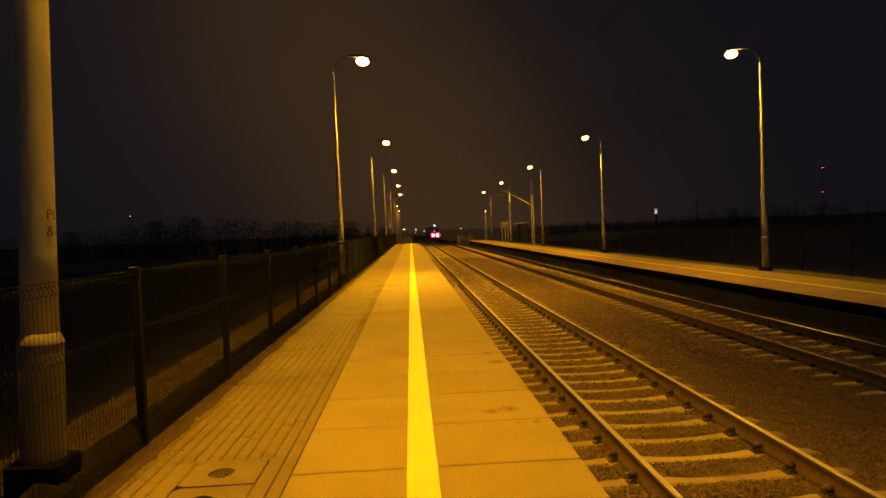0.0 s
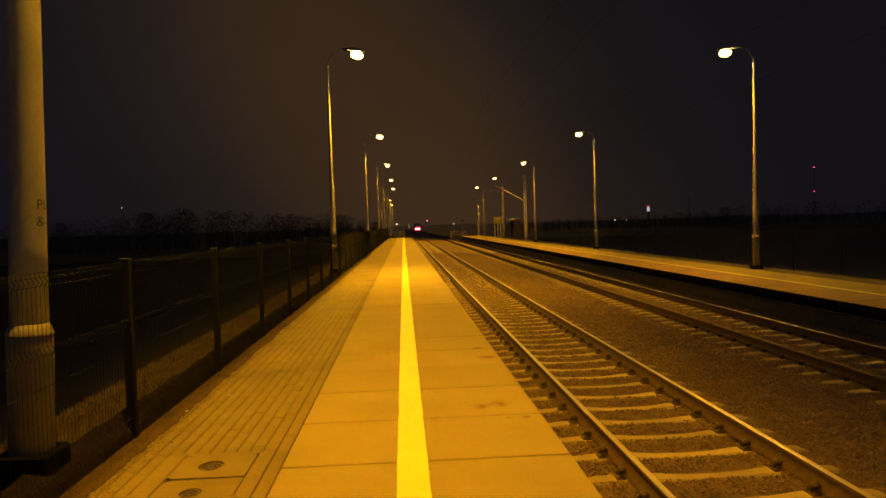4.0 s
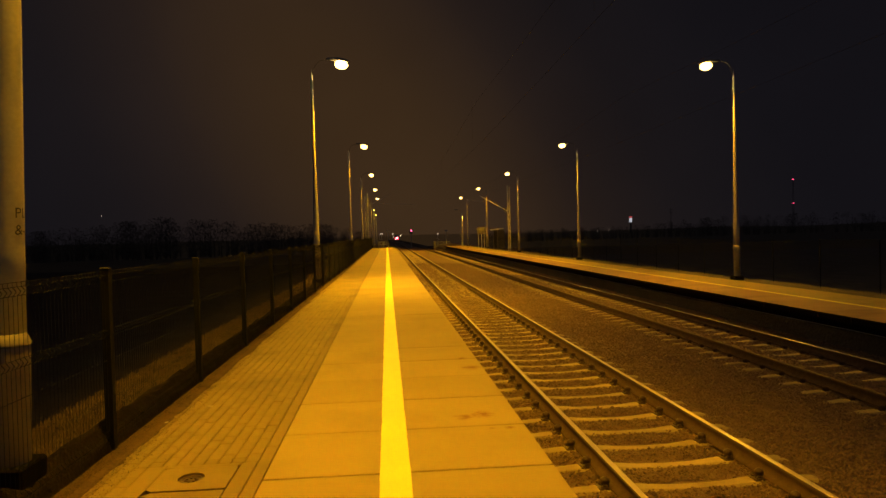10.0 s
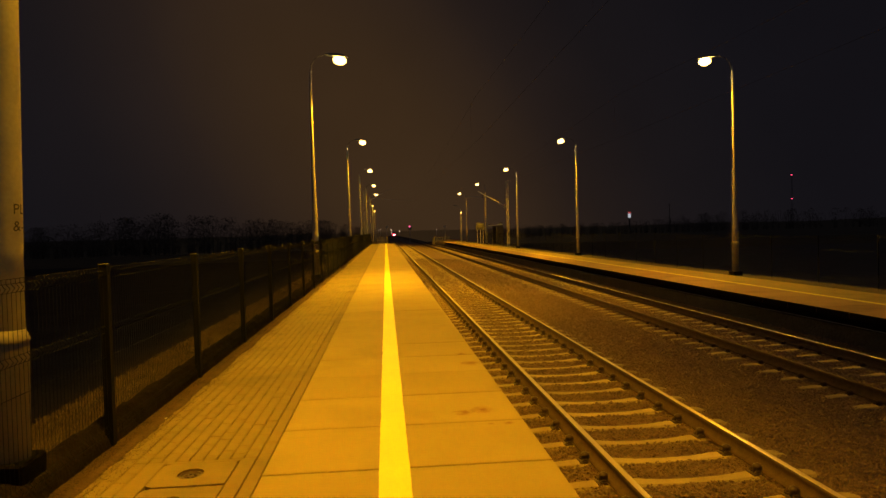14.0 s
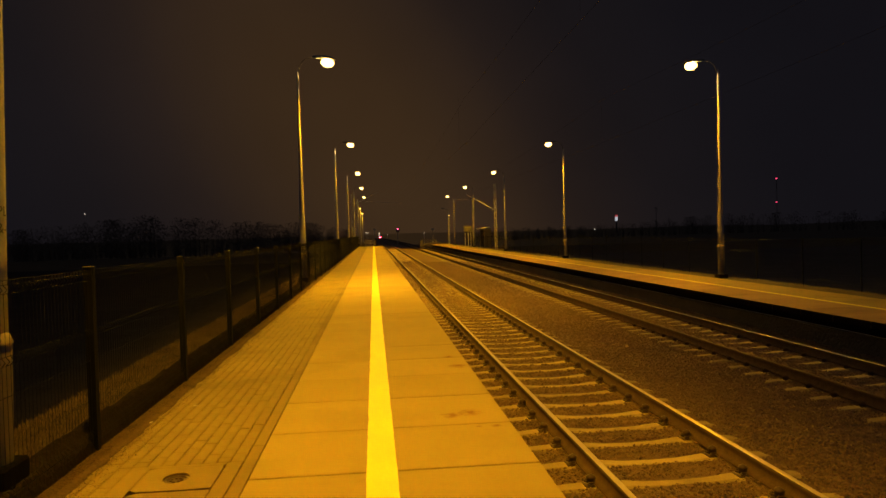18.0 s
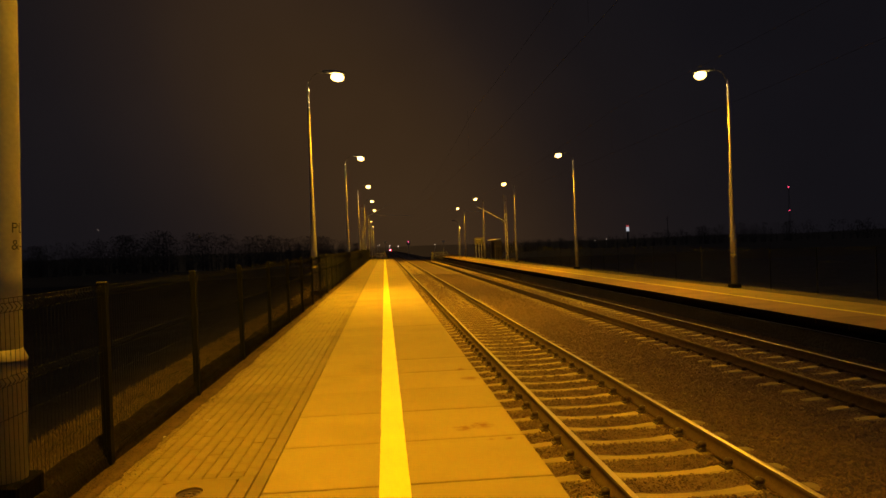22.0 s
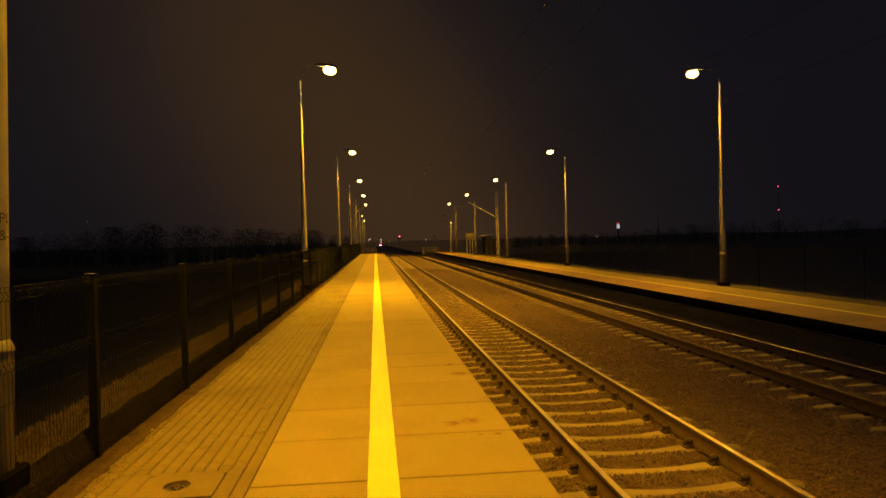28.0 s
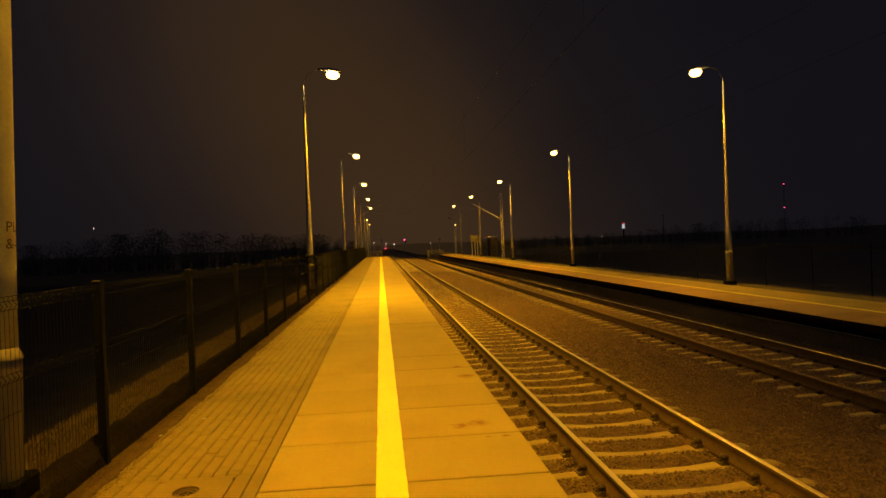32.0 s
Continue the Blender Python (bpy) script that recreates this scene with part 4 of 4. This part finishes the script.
def overhead_line():
    t = thing("overhead_line", "thin copper contact and messenger wires above both tracks", "overhead wire")
    stops = [-30, 22, 72, 104, 154, 210, 270, 330, 400, 480]
    for cx in (T1, T2):
        pts = [(cx + (0.25 if i % 2 else -0.25), y, 4.55 - fall(y)) for i, y in enumerate(stops)]
        part("contact_wire", tube(bmesh.new(), pts, 0.0026, 5), M_RAIL, t)
        pts = []
        for i, (a, b) in enumerate(zip(stops, stops[1:])):
            for k in range(8):
                s = k / 8
                y = a + (b - a) * s
                pts.append((cx + (0.2 if i % 2 else -0.2) * (1 - 2 * s), y, 5.95 - 2.4 * s * (1 - s) - fall(y)))
        for y, z in [(p[1], p[2]) for p in pts if 5 < p[1] < 160][::2]:
            part("dropper", tube(bmesh.new(), [(cx, y, 4.55), (cx, y, z)], 0.0016, 4), M_RAIL, t)
        part("messenger_wire", tube(bmesh.new(), pts, 0.0026, 5), M_RAIL, t)


overhead_line()


# ---------------------------------------------------------------- signal
def build_signal():
    t = thing("railway_signal", "slim railway signal with one lit lens between the tracks", "railway signal", (4.87, 139, -0.8))
    part("post", tube(bmesh.new(), [(0, 0, 0), (0, 0, 3.2)], 0.06, 10), M_MAST, t)
    part("head", boxed(-0.33, 0.33, 0.0, 0.25, 2.85, 3.62, bevel=0.03), M_DARK, t, "black signal head")
    part("hood", boxed(-0.16, 0.16, -0.35, 0.0, 3.6, 3.62), M_DARK, t)
    part("shroud", boxed(-0.33, 0.33, -0.26, -0.2, 2.82, 3.26, bevel=0.02), M_DARK, t, "black cover over the lower lens")
    disc = lathe(bmesh.new(), [(0.33, -0.015), (0.33, 0.015)], 24)
    bmesh.ops.rotate(disc, matrix=Matrix.Rotation(radians(90), 3, "X"), verts=disc.verts)
    wheel = part("lens_wheel", disc, M_DARK, t, "turning disc with two lenses", at=(0, -0.06, 3.23))
    for z, mat, label in ((0.2, M_SIGWHITE, "bluish white lens"), (-0.2, M_SIGRED, "red lens")):
        lens = lathe(bmesh.new(), [(0.105, 0.0), (0.10, 0.03), (0.05, 0.06)], 16)
        bmesh.ops.rotate(lens, matrix=Matrix.Rotation(radians(90), 3, "X"), verts=lens.verts)
        part("lens", lens, mat, wheel, label, at=(0, -0.02, z))
    return t, wheel


SIGNAL, LENS_WHEEL = build_signal()


# ---------------------------------------------------------------- train
def build_train():
    t = thing("passenger_train", "dark passenger train leaving with two bright red tail lamps", "train", (T2, 210, RAIL_2))
    for k in range(3):
        y0 = k * 25.6
        bm = bmesh.new()
        prof = [(-1.36, 0.95), (-1.41, 1.3), (-1.41, 2.6), (-1.30, 3.35), (-0.9, 3.78), (0, 3.95), (0.9, 3.78), (1.30, 3.35), (1.41, 2.6), (1.41, 1.3), (1.36, 0.95)]
        rings = [[bm.verts.new((x * s, y, z if z < 2.7 else 2.7 + (z - 2.7) * s)) for x, z in prof] for y, s in ((y0, 0.93), (y0 + 0.5, 1.0), (y0 + 24.4, 1.0), (y0 + 24.9, 0.93))]
        for a, b in zip(rings, rings[1:]):
            for i in range(len(prof)):
                j = (i + 1) % len(prof)
                f = bm.faces.new((a[i], b[i], b[j], a[j]))
                f.material_index = 1 if 3 <= i <= 6 else 0
        bm.faces.new(rings[0])
        bm.faces.new(rings[-1][::-1])
        bmesh.ops.recalc_face_normals(bm, faces=bm.faces)
        body = part("coach_body", bm, [M_TRAIN, M_TRAINROOF], t)
        for side in (-1, 1):
            for j in range(8):
                part("window", boxed(side * 1.412 - 0.01, side * 1.412 + 0.01, y0 + 2.6 + 2.5 * j, y0 + 4.2 + 2.5 * j, 1.9, 2.7), M_GLASS, body)
        for by in (3.5, 21.4):
            bg = part("bogie", boxed(-1.1, 1.1, y0 + by - 1.6, y0 + by + 1.6, 0.45, 0.85, bevel=0.05), M_DARK, t)
            for wy in (-1.25, 1.25):
                for wx in (-0.75, 0.75):
                    w = part("wheel", lathe(bmesh.new(), [(0.46, -0.06), (0.46, 0.06), (0.49, 0.065)], 16), M_DARK, bg, at=(wx, y0 + by + wy, 0.475))
                    w.rotation_euler = (0, radians(90), 0)
        part("underframe", boxed(-1.2, 1.2, y0 + 5.5, y0 + 19.4, 0.4, 0.95, bevel=0.05), M_DARK, t)
    part("rear_window", boxed(-0.95, 0.95, -0.03, 0.02, 2.1, 3.0, bevel=0.02), M_GLASS, t)
    part("gangway_door", boxed(-0.4, 0.4, -0.02, 0.02, 1.0, 2.05, bevel=0.02), M_TRAIN, t)
    for s in (-0.75, 0.75):
        # discs much wider than the lamps: their size paints the red bloom
        lamp = part("tail_lamp", lathe(bmesh.new(), [(0.60, -0.02), (0.60, 0.02), (0.5, 0.05)], 18), M_RED, t, "bright red tail lamp disc, widened to paint its bloom", at=(s, -0.05, 1.02))
        lamp.rotation_euler = (radians(90), 0, 0)
        part("bulb", lathe(bmesh.new(), [(0.34, 0.04), (0.32, 0.09), (0.14, 0.12)], 14), M_REDCORE, lamp, "pinkish bulb disc, widened to paint its glare")
        part("buffer", lathe(bmesh.new(), [(0.09, 0.0), (0.09, 0.45), (0.24, 0.46), (0.22, 0.52)], 14), M_DARK, t, at=(s * 1.16, 0.0, 1.06)).rotation_euler = (radians(90), 0, 0)
        part("marker_lamp", lathe(bmesh.new(), [(0.09, -0.02), (0.09, 0.03)], 12), M_PINK, t, "small pale marker lamp", at=(s * 0.55, -0.05, 2.25)).rotation_euler = (radians(90), 0, 0)
    part("coupler", boxed(-0.12, 0.12, -0.55, 0.0, 0.85, 1.15, bevel=0.03), M_DARK, t)
    return t


TRAIN = build_train()


# ---------------------------------------------------------------- far lights and towers
def far_lights():
    for x, y, z in ((-5.9, 600, 3.6), (-4.6, 600, 3.9), (4.9, 600, 3.2), (5.0, 620, 0.9), (12.0, 600, 1.9), (44.2, 600, 2.5)):
        t = thing("distant_lamp", "tiny far-off street lamp", "street lamp", (x, y, z - 5), "distant lamps")
        part("pole", tube(bmesh.new(), [(0, 0, -1), (0, 0, 4.9)], 0.06, 6), M_MAST, t)
        part("bulb", lathe(bmesh.new(), [(0.12, 4.75), (0.36, 5.0), (0.12, 5.25)], 10), M_FARLAMP, t, "glowing bulb")
    for x, z in ((296, 1.3), (281, 1.3), (-357, 36.6)):
        t = thing("distant_lamp", "tiny far-off lit lamp", "street lamp", (x, 900, z - 6), "distant lamps")
        part("pole", tube(bmesh.new(), [(0, 0, -6 - max(z - 6, 0)), (0, 0, 5.4)], 0.1, 6), M_MAST, t)
        part("bulb", lathe(bmesh.new(), [(0.15, 5.65), (0.36, 6.0), (0.15, 6.35)], 10), M_FARLAMP, t, "glowing bulb")
    t = thing("floodlit_tower", "floodlit white tower with a red band on top", "tower", (326, 900, -3))
    part("shaft", lathe(bmesh.new(), [(1.1, 0), (1.1, 14.2), (1.3, 14.4), (1.3, 20.0)], 18), M_DARK, t)
    part("lit_shaft", lathe(bmesh.new(), [(1.9, 14.4), (1.7, 20.0)], 18), M_TOWER, t, "white upper shaft, floodlight painted as glow")
    part("lit_band", lathe(bmesh.new(), [(1.8, 20.1), (1.8, 22.2)], 18), M_TOWERRED, t, "red top band, floodlight painted as glow")
    t = thing("radio_mast", "tall thin radio mast with two red warning lamps", "mast", (924, 1500, -3))
    for a in range(3):
        c, s = math.cos(2.1 * a), math.sin(2.1 * a)
        part("mast_leg", tube(bmesh.new(), [(3 * c, 3 * s, 0), (0.8 * c, 0.8 * s, 110)], 0.25, 5), M_DARK, t)
    for z in (54.5, 108.5):
        part("warning_lamp", lathe(bmesh.new(), [(0.8, z - 1.2), (2.3, z), (0.8, z + 1.2)], 12), M_FARRED, t, "glowing red lamp")


far_lights()


def distant_mast():
    t = thing("distant_mast", "thin dark mast with short crossarms on the night horizon", "mast", (381.6, 900, -8))
    part("pole", tube(bmesh.new(), [(0, 0, 0), (0, 0, 37.5)], 0.6, 6, 0.3), M_DARK, t)
    for z in (31, 34.5):
        part("crossarm", boxed(-2.6, 2.6, -0.2, 0.2, z, z + 0.4), M_DARK, t)


distant_mast()


def board_post(x, y, z):
    t = thing("lineside_board", "small pale lineside board on a thin post", "sign", (x, y, -0.8))
    part("post", tube(bmesh.new(), [(0, 0, -0.2), (0, 0, z + 0.8)], 0.04, 6), M_MAST, t)
    part("board", boxed(-0.3, 0.3, -0.03, -0.01, z + 0.65, z + 0.95, bevel=0.005), M_SIGN, t)


board_post(0.26, 150, 2.75)
board_post(12.9, 150, 2.5)


def hazy_distance():
    """Plain far backdrop: low hills whose emission paints the lit haze, fading to the sides."""
    m = bpy.data.materials.new("painted_haze_glow")
    m.use_nodes = True
    n, l = m.node_tree.nodes, m.node_tree.links
    n.remove(n["Principled BSDF"])
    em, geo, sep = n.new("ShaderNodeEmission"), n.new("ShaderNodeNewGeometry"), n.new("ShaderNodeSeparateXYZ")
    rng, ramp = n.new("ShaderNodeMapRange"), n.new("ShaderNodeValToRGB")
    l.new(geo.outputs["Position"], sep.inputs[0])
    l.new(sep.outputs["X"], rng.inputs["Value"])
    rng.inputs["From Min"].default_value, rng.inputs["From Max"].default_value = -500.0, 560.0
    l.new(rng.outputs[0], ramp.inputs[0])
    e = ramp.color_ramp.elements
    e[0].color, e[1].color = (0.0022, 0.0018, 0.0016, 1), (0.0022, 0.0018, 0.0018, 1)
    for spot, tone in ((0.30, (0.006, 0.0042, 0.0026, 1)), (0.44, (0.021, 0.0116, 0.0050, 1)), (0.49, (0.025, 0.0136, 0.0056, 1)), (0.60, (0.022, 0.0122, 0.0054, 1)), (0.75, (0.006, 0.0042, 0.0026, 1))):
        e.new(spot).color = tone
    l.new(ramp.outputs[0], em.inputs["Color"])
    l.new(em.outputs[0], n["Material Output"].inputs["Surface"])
    vs, fs = [], []
    k = 60
    for i in range(k + 1):
        x = -900 + 2000 * i / k
        h = 1.5 + 3 * noise.noise((x * 0.006, 0, 3)) + 1.5 * noise.noise((x * 0.03, 0, 8))
        vs += [(x, 1260 - abs(x) * 0.1, -60), (x, 1260 - abs(x) * 0.1, h)]
        if i:
            b = 2 * i
            fs.append((b - 2, b, b + 1, b - 1))
    ob = tagged(new("backdrop", soup("backdrop", vs, fs, m)), "far horizon sheet with the haze glow painted on", "backdrop", kind="structure")


hazy_distance()


# ---------------------------------------------------------------- vegetation
def woods(name, seed, path, count):
    """A far belt of bare trees: trunks, and crowns of many small twig blades with gaps."""
    rng = random.Random(seed)
    vs, fs = [], []
    total = len(path) - 1
    for i in range(count):
        s = rng.random() * total
        k = min(int(s), total - 1)
        (x0, y0, h0), (x1, y1, h1) = path[k], path[k + 1]
        f = s - k
        cx, cy, h = x0 + (x1 - x0) * f, y0 + (y1 - y0) * f + rng.uniform(-10, 10), (h0 + (h1 - h0) * f) * rng.uniform(0.55, 1.12)
        z0 = -2.2
        b = len(vs)
        vs += [(cx - 0.15, cy, z0), (cx + 0.15, cy, z0), (cx, cy, z0 + h * 0.8)]
        fs.append((b, b + 1, b + 2))
        rad = h * 0.34
        for q in range(400):
            u, a = rng.random() ** 0.6, rng.uniform(0, 6.283)
            zz = rng.uniform(0.04, 1.0)
            rr = rad * u * math.sin(math.pi * min(max((zz - 0.12) / 0.95, 0.05), 1)) ** 0.7
            px, py, pz = cx + rr * math.cos(a), cy + rr * math.sin(a), z0 + h * zz
            b, l = len(vs), h * rng.uniform(0.016, 0.05)
            ax, az = rng.uniform(-1, 1), rng.uniform(0.1, 1.2)
            vs += [(px, py, pz), (px + l * 0.45, py + rng.uniform(-l, l), pz + l * 0.2), (px + l * ax, py, pz + l * az)]
            fs.append((b, b + 1, b + 2))
    tagged(new(name, soup(name, vs, fs, M_WOOD)), "dark belt of bare trees on the night horizon", "trees", kind="stuff")


woods("far_woods", 11, [(-190, 170, 5.0), (-110, 170, 5.8), (-75, 165, 6.6), (-53, 160, 8.6), (-35, 170, 7.5), (-18, 190, 7), (-8, 260, 5.4)], 330)
woods("far_woods", 12, [(38, 260, 4.5), (75, 300, 4.8), (110, 300, 5.2), (150, 300, 8), (200, 300, 8.5), (300, 300, 8)], 300)


def grass(name, seed, strips, label):
    rng = np.random.default_rng(seed)
    vs, fs, base = [], [], 0
    for x0, x1, y0, y1, z, count, h in strips:
        x, y = x0 + (x1 - x0) * rng.random(count) ** 0.7, y0 + (y1 - y0) * rng.random(count) ** 1.6
        a, hh, lean = rng.uniform(0, 6.283, count), h * rng.uniform(0.4, 1.3, count), rng.uniform(-0.8, 0.8, (count, 2))
        w = 0.0018 + 0.002 * rng.random(count)
        p = np.zeros((count, 3, 3))
        p[:, 0] = np.stack([x - w * np.cos(a), y - w * np.sin(a), np.full(count, z - 0.02)], -1)
        p[:, 1] = np.stack([x + w * np.cos(a), y + w * np.sin(a), np.full(count, z - 0.02)], -1)
        p[:, 2] = np.stack([x + lean[:, 0] * hh, y + lean[:, 1] * hh, z + hh], -1)
        vs.append(p.reshape(-1, 3))
        fs.append(np.arange(3 * count).reshape(-1, 3) + base)
        base += 3 * count
    me = soup(name, np.concatenate(vs).tolist(), np.concatenate(fs).tolist(), M_GRASS)
    tagged(new(name, me), label, "grass", kind="stuff")


def leaf_litter():
    """Dirt and leaf crumbs swept against the rear kerb."""
    rng = np.random.default_rng(31)
    n = 80000
    x, y = -2.225 + np.abs(rng.normal(0, 0.135, n)), 2.5 + 40 * rng.random(n) ** 1.7
    z = np.where(x < -2.1, 0.017, 0.002)
    a, r = rng.uniform(0, 6.283, n), rng.uniform(0.0015, 0.0065, n)
    p = np.zeros((n, 4, 3))
    for k, q in enumerate((0, 1.4, 2.9, 4.6)):
        p[:, k] = np.stack([x + r * np.cos(a + q), y + r * np.sin(a + q) * 0.8, z + rng.uniform(0, 0.005, n)], -1)
    f = np.arange(4 * n).reshape(-1, 4)
    tagged(new("leaf_litter", soup("leaf_litter", p.reshape(-1, 3).tolist(), f.tolist(), M_LITTER)), "brown dirt and leaf crumbs along the rear kerb", "leaf litter", kind="stuff")


def soil_ridge():
    """Dark earth heaped along the fence's foot, with an uneven crest."""
    section = ((-2.205, -0.06), (-2.210, 0.024), (-2.224, 0.080), (-2.265, 0.130), (-2.34, 0.170), (-2.42, 0.165), (-2.52, 0.09), (-2.62, -0.03), (-2.70, -0.12))
    vs, fs, n = [], [], len(section)
    ys = [-12.0 + 0.35 * k for k in range(40)] + [2.0 + 0.07 * k for k in range(330)] + [25.2 + 0.6 * k for k in range(120)]
    for j, y in enumerate(ys):
        for i, (x, z) in enumerate(section):
            lump = 0.05 * noise.noise((x * 9, y * 2.3, 4)) + 0.03 * noise.noise((x * 30, y * 9, 8))
            vs.append((x + (0.35 * lump if i > 1 else 0.0), y, z + (lump if i > 1 else 0.0)))
        if j:
            for i in range(n - 1):
                a = (j - 1) * n + i
                fs.append((a, a + 1, a + n + 1, a + n))
    tagged(new("earth_bank", soup("earth_bank", vs, fs, M_SOIL)), "dark lumpy earth heaped along the fence", "earth", kind="stuff")
    # sand drifted over the last row of pavers and the kerb, with a ragged edge
    vs, fs = [], []
    for j, y in enumerate([-12.0 + 0.29 * k for k in range(50)] + [2.5 + 0.04 * k for k in range(560)] + [25.0 + 0.4 * k for k in range(180)]):
        edge = -2.035 + 0.045 * noise.noise((0, y * 1.1, 2)) + 0.03 * noise.noise((0, y * 5, 6)) + 0.02 * noise.noise((0, y * 14, 9))
        vs += [(-2.205 + 0.012 * noise.noise((3, y * 6, 1)), y, 0.0165), (-2.105, y, 0.0165), (-2.085, y, 0.007), (edge, y, 0.0012)]
        if j:
            a = 4 * (j - 1)
            fs += [(a + i, a + i + 1, a + i + 5, a + i + 4) for i in range(3)]
    tagged(new("sand_drift", soup("sand_drift", vs, fs, M_SAND)), "brown sand drifted along the rear kerb", "sand", kind="stuff")


soil_ridge()
leaf_litter()
grass("rough_grass", 21, [(-3.3, -2.5, -12.0, 2.0, 0.0, 16000, 0.045), (-2.75, -2.46, 2.0, 30, 0.0, 38000, 0.045), (-3.0, -2.75, 2.0, 30, -0.025, 38000, 0.045), (-3.4, -3.0, 2.0, 30, -0.07, 45000, 0.045), (-2.5, -2.24, 2.0, 30, 0.0, 3000, 0.03), (-3.6, -2.25, 30, 95, -0.06, 9000, 0.16)], "short rough dry grass along the fence")
grass("rough_grass", 22, [(12.1, 12.8, 3, 110, -0.25, 14000, 0.06)], "ragged grass along the opposite platform's rear edge")


# ---------------------------------------------------------------- what moves
def motions():
    walk(LENS_WHEEL, [(t, pose(0, -0.06, 3.23, 0, a, 0)) for t, a in ((0, 0), (1.2, 0), (1.3, 60), (1.4, 120), (1.5, 180), (2, 180), (32, 180))])
    walk(TRAIN, [(t, pose(T2, d, RAIL_2 - fall(d))) for t, d in ((0, 210), (1, 250), (2, 289), (3, 325), (6, 416), (8, 474), (10, 532), (14, 660), (18, 774), (22, 871), (25, 936), (29, 1011), (32, 1064))])


motions()
